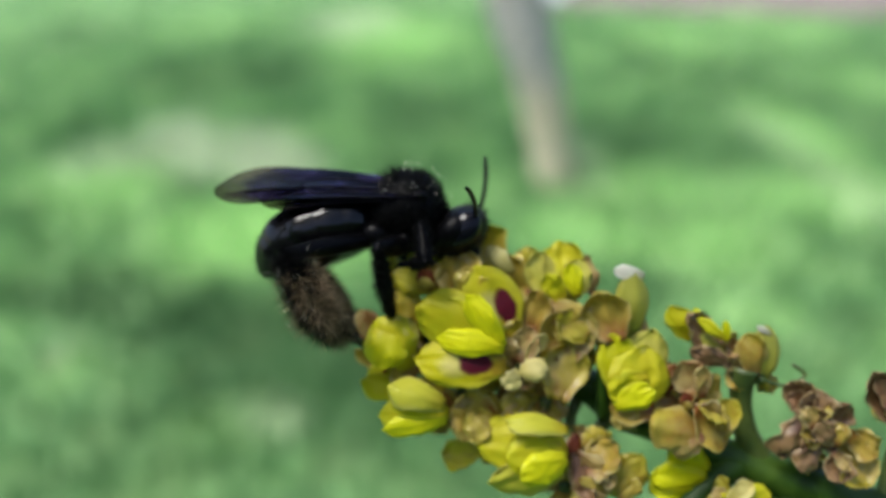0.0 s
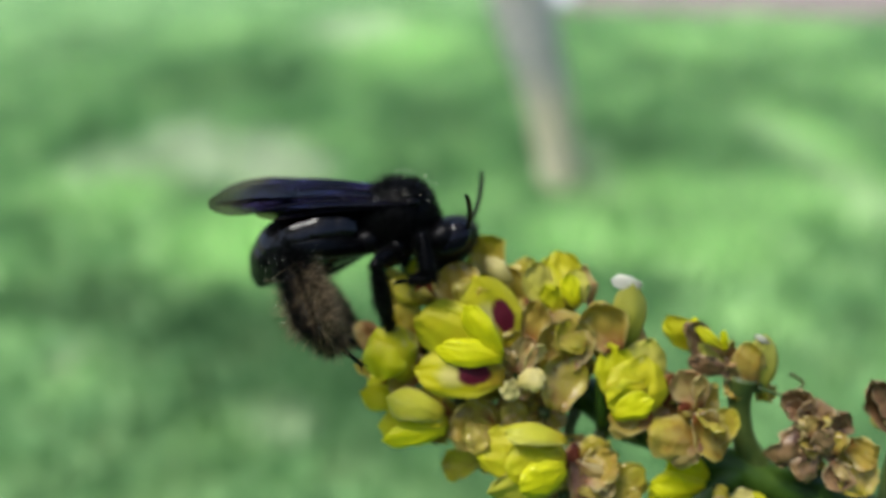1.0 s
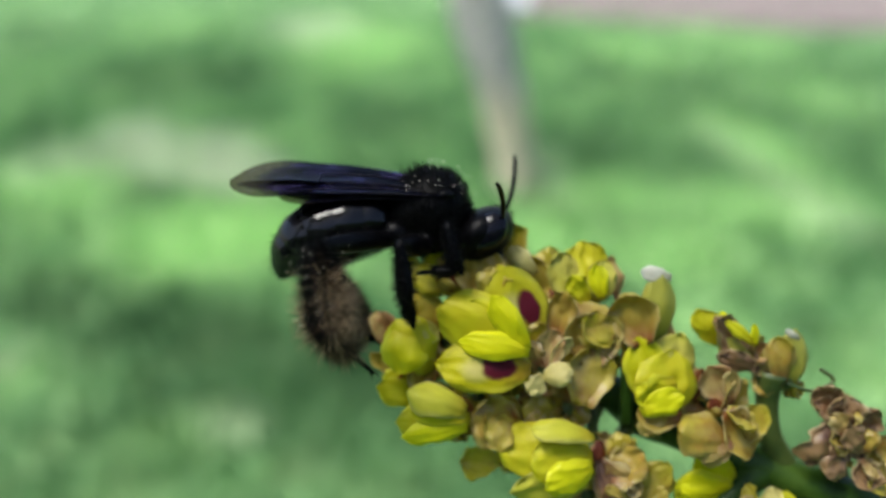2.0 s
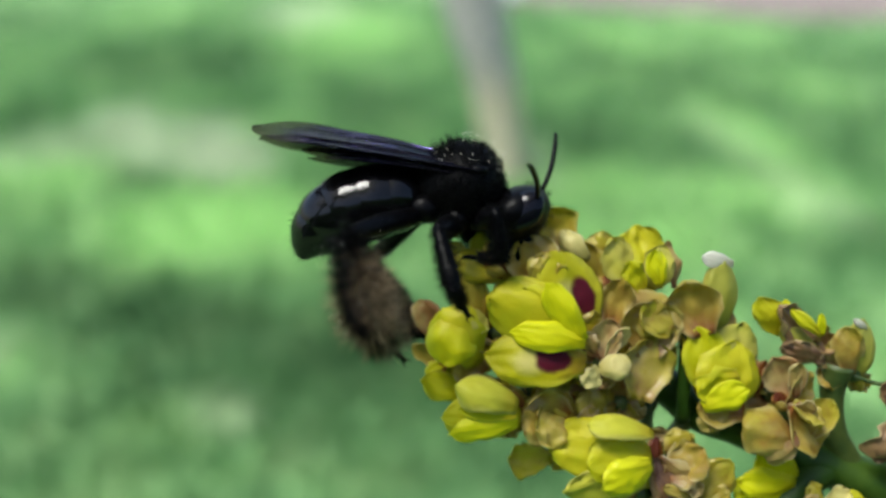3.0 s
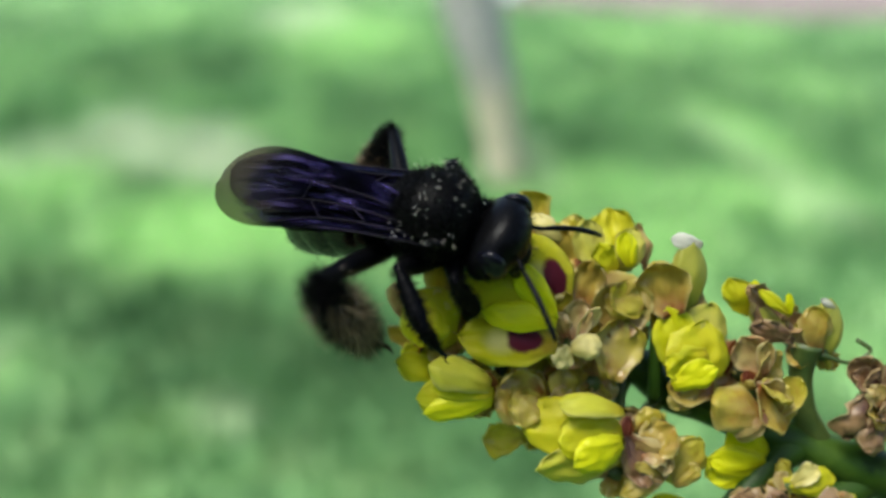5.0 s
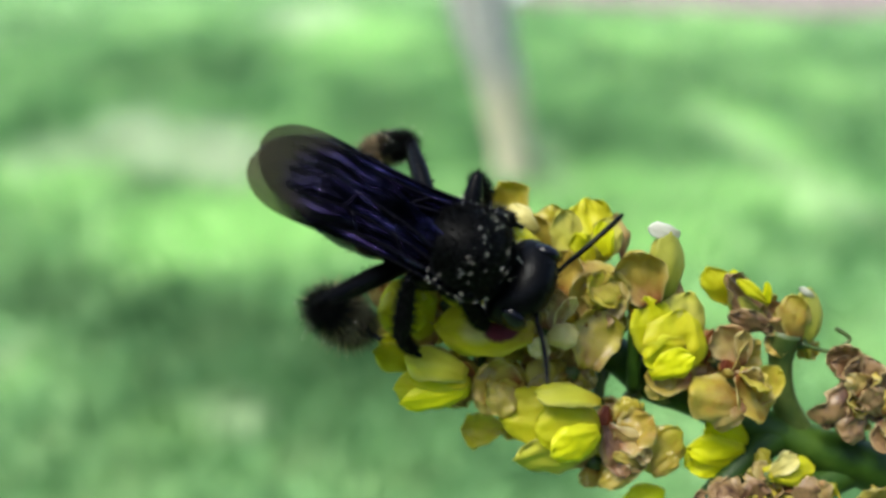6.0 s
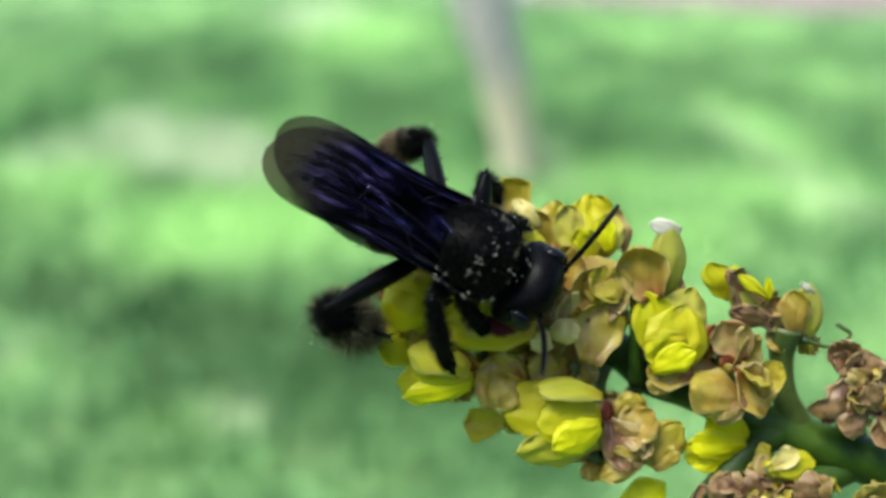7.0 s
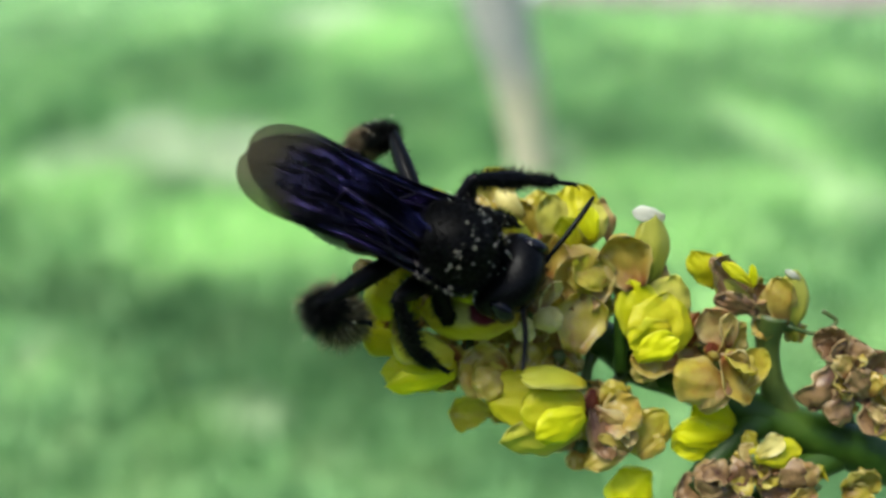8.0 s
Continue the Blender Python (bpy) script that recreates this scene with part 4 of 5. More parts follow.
blossom("withered tan blossom deep in the spike", (8.17, -6.71, -1.9), (6.75, -9.60, -4.0), [
    ((8.38, -6.58, -1.6), (10.13, -5.84, -1.45), 1.83, -25.2916, 0.8, TAN, 0.2),
    ((8.26, -6.91, -1.6), (9.07, -8.49, -0.63), 1.34, -30.7568, 0.8, PINK, 0.2),
    ((8.07, -6.93, -1.6), (7.53, -8.83, -1.17), 1.46, 18.9174, 0.7, MUSTARD, 0.2),
    ((7.93, -6.85, -1.6), (6.26, -8.2, -1.49), 2.26, -20.2767, 0.8, PINK, 0.2),
    ((7.91, -6.55, -1.6), (5.75, -5.29, -0.66), 2.36, -10.1147, 0.8, TAN, 0.2),
    ((8.15, -6.41, -1.6), (8.32, -3.56, -1.96), 2.70, 25.7849, -0.7, TAN, 0.2),
    ((8.25, -6.44, -1.6), (9.2, -4.38, -1.49), 1.81, 22.3176, 0.7, TAN, 0.2),
], sibling=False)
blossom("withered tan blossom deep in the spike", (5.42, -10.17, -2.5), (5.86, -9.12, -4.0), [
    ((5.66, -10.08, -2.2), (7.56, -9.65, -1.8), 1.72, 10.5531, 0.7, TAN, 0.2),
    ((5.44, -10.39, -2.2), (5.76, -12.93, -1.49), 2.09, -22.6591, -0.7, MUSTARD, 0.2),
    ((5.35, -10.39, -2.2), (4.91, -12.07, -1.31), 1.72, 13.6757, 0.8, PINK, 0.2),
    ((5.14, -10.17, -2.2), (3.14, -10.39, -1.43), 2.04, -27.0204, 0.8, MUSTARD, 0.2),
    ((5.26, -9.9, -2.2), (3.89, -7.76, -1.81), 1.76, -28.0794, -0.7, TAN, 0.2),
    ((5.61, -9.96, -2.2), (7.09, -8.8, -2.37), 2.04, -24.369, 0.8, PINK, 0.2),
], sibling=False)
blossom("withered tan blossom deep in the spike", (2.61, -9.62, -2.7), (3.61, -7.75, -4.0), [
    ((2.86, -9.6, -2.4), (5.09, -9.69, -1.6), 2.40, -0.68214, -0.7, MUSTARD, 0.2),
    ((2.66, -9.84, -2.4), (3.16, -11.91, -1.68), 2.05, -0.163841, 0.8, TAN, 0.2),
    ((2.46, -9.81, -2.4), (1.18, -12.01, -2.14), 1.95, -28.2257, -0.7, TAN, 0.2),
    ((2.33, -9.59, -2.4), (-0.48, -9.74, -2.61), 2.46, 7.96918, -0.7, MUSTARD, 0.2),
    ((2.52, -9.32, -2.4), (1.7, -6.59, -1.59), 2.53, 3.8145, -0.7, MAROON, 0.2),
    ((2.73, -9.35, -2.4), (3.99, -7.16, -2.1), 1.88, -21.3758, -0.7, TAN, 0.2),
], sibling=False)
blossom("withered tan blossom deep in the spike", (9.1, -8.79, -1.5), (8.31, -10.33, -3.8), [
    ((9.32, -8.71, -1.2), (11.76, -8.32, -1.14), 2.01, 1.58425, 0.7, TAN, 0.2),
    ((9.1, -9.01, -1.2), (9.44, -11.26, -0.79), 1.72, 24.7192, 0.8, PINK, 0.2),
    ((8.98, -9, -1.2), (8.33, -10.68, -0.36), 1.44, 27.3228, 0.7, TAN, 0.2),
    ((8.81, -8.66, -1.2), (6.89, -7.92, -0.29), 1.33, -1.94105, 0.7, MUSTARD, 0.2),
    ((8.93, -8.52, -1.2), (7.87, -6.62, -0.62), 1.58, -32.6633, 0.7, PINK, 0.2),
    ((9.22, -8.54, -1.2), (10.42, -7.08, -1.15), 1.52, 32.1573, 0.8, TAN, 0.2),
], sibling=False)
blossom("withered tan blossom deep in the spike", (10.99, -7.11, -2.3), (9.35, -10.82, -3.7), [
    ((11.19, -6.98, -2), (12.81, -6.32, -1.53), 1.59, -0.0105443, -0.7, MUSTARD, 0.2),
    ((11.05, -7.32, -2), (11.87, -9.18, -2.3), 1.47, 21.5735, 0.8, TAN, 0.2),
    ((10.85, -7.32, -2), (10.23, -9.05, -2), 1.92, -17.7767, 0.7, PINK, 0.2),
    ((10.69, -6.99, -2), (8.31, -6.22, -2.07), 1.81, 9.2872, 0.7, TAN, 0.2),
    ((10.84, -6.83, -2), (10.04, -4.76, -2.37), 2.32, -0.529042, 0.7, PINK, 0.2),
    ((11.08, -6.84, -2), (12.31, -4.78, -1.97), 1.97, 12.4043, -0.7, TAN, 0.2),
], sibling=False)
blossom("withered tan blossom deep in the spike", (8.06, -12.07, -2.1), (8.83, -10.58, -3.8), [
    ((8.29, -12.08, -1.8), (9.7, -12.32, -1.4), 1.66, -18.243, 0.7, MUSTARD, 0.2),
    ((8.2, -12.22, -1.8), (9.16, -13.34, -1.43), 1.30, 16.0616, 0.7, TAN, 0.2),
    ((7.85, -12.22, -1.8), (6.6, -13.37, -1.08), 1.86, -19.2235, 0.7, TAN, 0.2),
    ((7.78, -12.11, -1.8), (5.94, -12.7, -1.54), 1.52, 18.1041, -0.7, TAN, 0.2),
    ((7.97, -11.76, -1.8), (7.46, -9.49, -1.18), 1.78, -23.187, 0.8, PINK, 0.2),
    ((8.22, -11.84, -1.8), (9.26, -10.73, -1.4), 1.63, -12.4424, 0.7, TAN, 0.2),
], sibling=False)
blossom("withered tan blossom deep in the spike", (4.51, -14.79, -2.3), (7.27, -9.84, -3.9), [
    ((4.76, -14.71, -2), (7.34, -14.41, -1.44), 2.59, -32.2811, -0.7, PINK, 0.2),
    ((4.64, -14.95, -2), (5.68, -16.53, -1.26), 2.00, 28.7327, -0.7, MUSTARD, 0.2),
    ((4.37, -14.96, -2), (3.33, -16.79, -1.3), 1.89, -25.3902, -0.7, MUSTARD, 0.2),
    ((4.24, -14.65, -2), (1.79, -13.94, -2.22), 2.08, -18.9992, 0.7, MUSTARD, 0.2),
    ((4.45, -14.46, -2), (4.12, -12.38, -1.96), 1.65, -4.17428, -0.7, PINK, 0.2),
    ((4.6, -14.48, -2), (5.32, -12.78, -2.08), 1.47, 28.4358, 0.8, TAN, 0.2),
], sibling=False)
blossom("withered tan blossom deep in the spike", (-0.85, -7.13, -2.5), (-0.14, -5.70, -4.0), [
    ((-0.59, -7.15, -2.2), (1.29, -7.46, -1.5), 1.51, 19.571, 0.7, MUSTARD, 0.2),
    ((-0.64, -7.27, -2.2), (0.8, -8.42, -1.48), 1.71, -0.980474, 0.7, MUSTARD, 0.2),
    ((-1.02, -7.3, -2.2), (-2.49, -9.17, -2.51), 2.12, -13.0433, 0.7, TAN, 0.2),
    ((-1.1, -7.19, -2.2), (-3.11, -7.87, -1.63), 2.17, 22.2184, -0.7, MUSTARD, 0.2),
    ((-0.97, -6.86, -2.2), (-2.09, -4.63, -1.53), 1.88, 3.14453, 0.7, TAN, 0.2),
    ((-0.72, -6.86, -2.2), (0.26, -4.91, -1.75), 2.02, 17.387, -0.7, TAN, 0.2),
], sibling=False)
blossom("withered tan blossom deep in the spike", (1.4, -4.24, -2.9), (0.61, -6.08, -4.0), [
    ((1.65, -4.15, -2.6), (4.07, -3.51, -2.8), 2.59, 15.4733, -0.7, TAN, 0.2),
    ((1.54, -4.44, -2.6), (3.08, -6.79, -2.76), 2.39, 12.7635, -0.7, MUSTARD, 0.2),
    ((1.21, -4.41, -2.6), (-0.37, -6.07, -2.72), 1.96, -34.0812, 0.7, TAN, 0.2),
    ((1.13, -4.17, -2.6), (-1.11, -3.77, -2.57), 1.71, -28.3107, 0.7, PINK, 0.2),
    ((1.23, -4, -2.6), (-0.38, -1.85, -1.9), 1.83, 27.8098, -0.7, MUSTARD, 0.2),
    ((1.58, -4.03, -2.6), (2.87, -2.74, -2.97), 1.30, 33.6464, -0.7, TAN, 0.2),
], sibling=False)
blossom("withered tan blossom deep in the spike", (16.31, -11.09, -2.1), (14.48, -13.76, -3.1), [
    ((16.49, -10.99, -1.8), (18.6, -10.5, -1.62), 1.93, 32.4122, 0.7, TAN, 0.2),
    ((16.44, -11.22, -1.8), (18.07, -12.6, -1.48), 1.64, -32.4487, 0.8, TAN, 0.2),
    ((16.12, -11.29, -1.8), (15.07, -13.06, -1.13), 2.03, -27.9261, 0.8, TAN, 0.2),
    ((15.98, -10.97, -1.8), (13.18, -10.13, -1.54), 2.72, 1.51632, 0.7, TAN, 0.2),
    ((16.2, -10.78, -1.8), (15.72, -8.17, -1.32), 1.94, -19.9933, 0.8, TAN, 0.2),
    ((16.41, -10.84, -1.8), (17.86, -8.9, -1.26), 2.48, -15.3435, 0.8, PINK, 0.2),
], sibling=False)
blossom("withered tan blossom deep in the spike", (18.59, -11.44, -1.5), (17.67, -15.08, -2.8), [
    ((18.76, -11.33, -1.2), (20.71, -10.89, -1.2), 1.90, 30.7239, 0.7, MUSTARD, 0.2),
    ((18.61, -11.63, -1.2), (19.27, -13.71, -0.24), 2.07, 15.1336, 0.7, TAN, 0.2),
    ((18.39, -11.62, -1.2), (17.18, -13.29, -0.23), 1.44, -2.59091, 0.7, PINK, 0.2),
    ((18.24, -11.4, -1.2), (16.06, -11.43, -0.62), 2.14, 24.9326, 0.7, PINK, 0.2),
    ((18.38, -11.15, -1.2), (17.41, -9.17, -1.56), 1.75, 13.1347, 0.7, MUSTARD, 0.2),
    ((18.68, -11.19, -1.2), (20.05, -9.78, -1.48), 1.51, -3.81969, 0.8, PINK, 0.2),
], sibling=False)
blossom("withered tan blossom deep in the spike", (11.56, -16.12, -1.7), (13.85, -13.33, -3.2), [
    ((11.76, -15.98, -1.4), (13.87, -15.47, -1.48), 1.96, 16.8305, -0.7, MUSTARD, 0.2),
    ((11.67, -16.26, -1.4), (12.83, -17.79, -1.42), 2.06, 25.2627, 0.8, PINK, 0.2),
    ((11.39, -16.29, -1.4), (10.42, -18.11, -1.02), 1.80, 31.7492, 0.7, PINK, 0.2),
    ((11.25, -15.99, -1.4), (8.72, -15.46, -1.56), 2.07, 31.497, -0.7, MUSTARD, 0.2),
    ((11.35, -15.83, -1.4), (9.89, -13.81, -1.63), 1.94, -30.16, -0.7, TAN, 0.2),
    ((11.64, -15.82, -1.4), (12.56, -14.06, -1.18), 1.53, 14.645, -0.7, PINK, 0.2),
], sibling=False)
blossom("withered tan blossom deep in the spike", (-3.79, -8.97, -2.9), (-0.64, -5.45, -4.0), [
    ((-3.5, -8.94, -2.6), (-1.84, -9.01, -2.95), 1.30, -16.9993, 0.7, MUSTARD, 0.2),
    ((-3.61, -9.15, -2.6), (-2.6, -10.53, -2.81), 1.44, 23.1211, 0.7, YELLOW, 0.2),
    ((-3.93, -9.15, -2.6), (-5.3, -10.94, -1.86), 2.51, -31.5603, 0.8, YELLOW, 0.2),
    ((-3.94, -8.72, -2.6), (-5.41, -6.65, -1.6), 2.13, 10.6874, -0.7, MUSTARD, 0.2),
    ((-3.67, -8.68, -2.6), (-2.88, -6.6, -2.97), 1.57, 4.55006, 0.7, MUSTARD, 0.2),
], sibling=False)
blossom("withered tan blossom deep in the spike", (-1.07, -12.47, -2.3), (1.86, -6.70, -4.0), [
    ((-0.8, -12.44, -2), (0.79, -12.55, -1.76), 1.22, 4.73229, 0.8, TAN, 0.2),
    ((-0.94, -12.65, -2), (0.03, -14.42, -1.88), 2.00, -1.26765, -0.7, YELLOW, 0.2),
    ((-1.23, -12.62, -2), (-2.46, -14.2, -1.85), 1.66, -8.07607, 0.8, MUSTARD, 0.2),
    ((-1.33, -12.44, -2), (-3.59, -12.56, -1.26), 1.76, -0.0909874, -0.7, MUSTARD, 0.2),
    ((-1.17, -12.16, -2), (-1.98, -9.97, -1.28), 2.12, -11.0679, 0.7, TAN, 0.2),
    ((-0.98, -12.16, -2), (-0.36, -10.33, -1.27), 1.62, -8.93994, 0.7, MUSTARD, 0.2),
], sibling=False)
blossom("withered tan blossom deep in the spike", (7.03, -2.66, -2.9), (3.98, -7.98, -4.0), [
    ((7.26, -2.56, -2.6), (9.45, -1.81, -2.41), 1.85, 14.2741, 0.7, TAN, 0.2),
    ((7.05, -2.91, -2.6), (7.38, -5.19, -1.91), 1.79, -2.54636, 0.8, TAN, 0.2),
    ((6.86, -2.88, -2.6), (5.49, -5.04, -2.02), 2.21, 6.73468, 0.7, MUSTARD, 0.2),
    ((6.73, -2.68, -2.6), (4.51, -2.92, -2.19), 1.49, 7.29887, -0.7, TAN, 0.2),
    ((6.97, -2.38, -2.6), (6.63, 0.24, -2.56), 2.28, 10.5874, 0.7, MUSTARD, 0.2),
    ((7.12, -2.41, -2.6), (7.76, -0.87, -1.81), 1.19, 9.00428, 0.8, MUSTARD, 0.2),
], sibling=False)
blossom("withered tan blossom deep in the spike", (29.14, -14.18, -0.9), (27.75, -18.36, -2.0), [
    ((29.26, -14.05, -0.6), (30.63, -13.47, 0.27), 1.56, -12.5108, -0.7, DRY, 0.2),
    ((29.2, -14.29, -0.6), (30.53, -15.6, 0.04), 1.66, -29.1206, 0.8, DRY, 0.2),
    ((28.96, -14.37, -0.6), (28.15, -16.04, 0.39), 1.69, -15.6782, 0.8, TAN, 0.2),
    ((28.77, -14.02, -0.6), (27, -13.32, -0.67), 2.02, -5.72336, 0.8, DRY, 0.2),
    ((28.84, -13.91, -0.6), (27.08, -12.07, 0.23), 2.10, 25.7066, -0.7, TAN, 0.2),
    ((29.06, -13.86, -0.6), (29.24, -12.08, -0.22), 1.79, -24.5951, -0.7, DRY, 0.2),
], sibling=False)
blossom("withered tan blossom deep in the spike", (9.51, -18.45, -1.3), (13.53, -13.12, -3.3), [
    ((9.73, -18.39, -1), (11.94, -18.48, -0.5), 2.12, -5.32818, 0.8, PINK, 0.2),
    ((9.58, -18.6, -1), (10.21, -19.92, -0.18), 1.55, 31.7487, -0.7, MUSTARD, 0.2),
    ((9.39, -18.61, -1), (8.82, -19.97, -0.25), 1.60, 0.736438, 0.7, TAN, 0.2),
    ((9.21, -18.29, -1), (7.43, -17.76, -0.83), 1.93, -12.3169, 0.8, PINK, 0.2),
    ((9.26, -18.2, -1), (7.75, -17.12, -1.36), 2.04, 13.9798, 0.7, PINK, 0.2),
    ((9.53, -18.11, -1), (9.78, -16.24, -0.07), 1.32, -8.35359, 0.8, MUSTARD, 0.2),
], sibling=False)
blossom("withered tan blossom deep in the spike", (6.67, -5.25, -1.5), (4.73, -8.43, -4.0), [
    ((6.89, -5.3, -1.2), (9.04, -5.88, -1.22), 2.31, 27.5605, 0.7, TAN, 0.2),
    ((6.79, -5.45, -1.2), (7.81, -6.94, -0.9), 2.00, -17.7994, -0.7, TAN, 0.2),
    ((6.4, -5.34, -1.2), (4.65, -6.12, -1.2), 2.00, -17.1382, -0.7, TAN, 0.2),
    ((6.43, -5.07, -1.2), (5.29, -4.2, -1.22), 1.06, -21.9942, 0.7, PINK, 0.2),
    ((6.72, -4.98, -1.2), (7.36, -2.85, -0.97), 1.54, 25.2755, 0.8, MAROON, 0.2),
], sibling=False)


# ---- the bee, in millimetres: x forwards, y to its left, z up, from the middle of its thorax ----
bee = tagged(new("bee"), "large glossy black bee with dusky violet wings and brown leg brushes", "bee")
bee_rng = random.Random(77)

bm = bmesh.new()
loft(bm, [((-3.4, 0, -1.1), 0.7, 0.8), ((-3.0, 0, -1.05), 1.5, 1.5), ((-2.4, 0, -0.85), 2.1, 2.0), ((-1.5, 0, -0.35), 2.6, 2.6), ((-0.5, 0, 0), 2.95, 3.1), ((0.5, 0, -0.1), 3.0, 3.05),
          ((1.4, 0, -0.35), 2.65, 2.5), ((2.1, 0, -0.5), 1.9, 1.85), ((2.5, 0, -0.45), 1.1, 1.3), ((2.75, 0, -0.5), 0.5, 0.7)], 28)
coat = furred(bm, 5600, 0.5, 0.026, bee_rng, lean=(-0.25, 0, 0.1), spread=0.5)
tuft = furred(bm, 150, 1.1, 0.02, bee_rng, lean=(-0.3, 0, 0.6), spread=0.5, keep=lambda c, n: c.z > 1.6 and c.x < -0.1)
dust = bmesh.new()
bm.normal_update()
tops = [f for f in bm.faces if f.normal.z > 0.35 and f.calc_center_median().z > 0.8 and f.calc_center_median().x > -1.6]
for f in bee_rng.choices(tops, [f.calc_area() for f in tops], k=85):
    r = bee_rng.uniform(0.022, 0.045)
    vs, a, b = [v.co for v in f.verts], bee_rng.random(), bee_rng.random()
    c = vs[0].lerp(vs[1], a).lerp(vs[-1].lerp(vs[-2], a), b) + f.normal * bee_rng.uniform(0.58, 0.85)
    bmesh.ops.create_icosphere(dust, subdivisions=1, radius=r, matrix=Matrix.Translation(c))
thorax = part("thorax", bm, HAIR, bee)
tagged(part("coat", coat, HAIR, thorax, "short black fur"), kind="stuff")
for side in (-1, 1):
    for name, centre, radii in (("tegula", (0.7, 2.7, 1.1), (0.6, 0.4, 0.35)), ("coxa", (1.2, 1.4, -2.1), (0.9, 0.8, 0.9)), ("coxa", (-0.3, 1.7, -2.3), (1.0, 0.9, 0.9)), ("coxa", (-2.6, 1.5, -1.9), (1.2, 0.9, 1.0))):
        bm = bmesh.new()
        blob(bm, (centre[0], side * centre[1], centre[2]), radii, u=14, v=9)
        part(name, bm, DULL, thorax)
bm = bmesh.new()
blob(bm, (-1.45, 0, 1.75), (0.8, 1.7, 0.75))
part("scutellum", bm, HAIR, thorax)
tagged(part("crest", tuft, HAIR, thorax, "longer black hairs on the back"), kind="stuff")
tagged(part("pollen", dust, POLLEN, thorax, "pale specks of pollen"), kind="stuff")

# abdomen: overlapping glossy rings along a line that droops to the tip
BACK = spline([(-2.2, -1.0, 0.9, 0.9), (-3.6, -1.05, 2.1, 2.0), (-5.2, -1.25, 2.6, 2.45), (-6.9, -1.6, 2.75, 2.6), (-8.5, -2.25, 2.6, 2.5), (-9.9, -3.3, 2.1, 2.1), (-10.8, -4.5, 1.35, 1.4), (-11.3, -5.5, 0.35, 0.35)], 6)
bm = bmesh.new()
loft(bm, [((x, 0, z), a * 0.94, b * 0.94) for x, z, a, b in BACK], 24)
abdomen = part("abdomen", bm, SHELL, bee)
for first, last in ((3, 11), (10, 18), (17, 25), (24, 31), (30, 37), (36, 42)):
    bm = bmesh.new()
    rows = BACK[first:last + 1]
    grow = [1.0 + 0.022 * (k / (len(rows) - 1)) + 0.035 * math.sin(math.pi * (k / (len(rows) - 1)) ** 1.4) for k in range(len(rows))]
    loft(bm, [((x, 0, z), a * g, b * g) for (x, z, a, b), g in zip(rows, grow)], 28, close=False)
    band = part("tergite", bm, SHELL, abdomen)
bm = bmesh.new()
loft(bm, [((x, 0, z), a, b) for x, z, a, b in BACK], 20)
fringe = furred(bm, 420, 0.6, 0.018, bee_rng, lean=(-0.9, 0, -0.2), spread=0.4, keep=lambda c, n: n.z < 0.1 or c.x < -9.5)
bm.free()
tagged(part("fringe", fringe, HAIR, abdomen, "short black hairs"), kind="stuff")

# head, from the neck
bm = bmesh.new()
for v in blob(bm, (1.5, 0, -0.7), (1.85, 3.1, 2.55), (0, 22, 0), 28, 18):
    v.co.x += 0.12 * noise.noise(v.co * 0.8) - 0.05 * v.co.y ** 2
blob(bm, (2.75, 0, -1.9), (0.85, 1.25, 1.15), (0, 30, 0))
blob(bm, (0.3, 0, -0.4), (0.9, 0.9, 0.9))
for y in (-0.45, 0, 0.45):
    blob(bm, (1.9, y, 1.55 if y else 1.62), (0.17, 0.17, 0.14), u=8, v=6)
head_fur = furred(bm, 800, 0.5, 0.018, bee_rng, spread=0.5, keep=lambda c, n: c.x > 1.0 or n.z < 0)
head = part("head", bm, DULL, bee)
tagged(part("coat", head_fur, HAIR, head, "short black fur"), kind="stuff")
for side in (-1, 1):
    bm = bmesh.new()
    for v in blob(bm, (0, 0, 0), (1.2, 0.7, 1.7), (0, 20, 0), 20, 14):
        v.co.x -= 0.18 * abs(v.co.z) * 0.5
    eye = part("eye", bm, EYE, head, "shiny black faceted eye")
    eye.matrix_basis = pose(1.6 * MM, side * 2.33 * MM, -0.4 * MM, 0, 0, side * 12)
    bm = bmesh.new()
    tube(bm, [(0, side * 0.7, 0, 0.42), (0.35, side * 0.6, -0.8, 0.34), (0.15, side * 0.1, -1.5, 0.12)], 4, 10)
    part("mandible", bm, SHELL, head).matrix_basis = pose(2.7 * MM, 0, -2.5 * MM)
antennae = {}
for side, flank in ((-1, "right"), (1, "left")):
    bm = bmesh.new()
    tube(bm, [(0, 0, 0, 0.16), (0.7, 0, 0.05, 0.15), (1.5, 0, 0, 0.17)], 4, 9)
    rows = spline([(1.45, 0, 0, 0.13), (2.3, 0, 0.22, 0.17), (3.8, 0, 0.42, 0.18), (5.6, 0, 0.28, 0.175), (6.5, 0, 0.05, 0.12)], 6)
    loft(bm, [(p[:3], p[3] * (1 + 0.07 * (k % 2)), p[3] * (1 + 0.07 * (k % 2))) for k, p in enumerate(rows)], 9)
    antennae[flank] = part("antenna", bm, DULL, head)


def wing_outline(length, width, t, fore):
    """Distance of the leading and trailing edges from the wing's axis at t of its length."""
    lead = width * (0.06 + 0.37 * math.sin(math.pi * min(t, 1) ** 2.0 * 0.5)) * math.sqrt(max(1 - max(0, (t - 0.72) / 0.28) ** 2.4, 0))
    trail = width * (0.30 + 0.37 * max(math.sin(math.pi * 0.62 * t ** (0.95 if fore else 0.8)), 0)) * math.sqrt(max(1 - max(0, (t - 0.66) / 0.34) ** 2.4, 0))
    return lead, trail


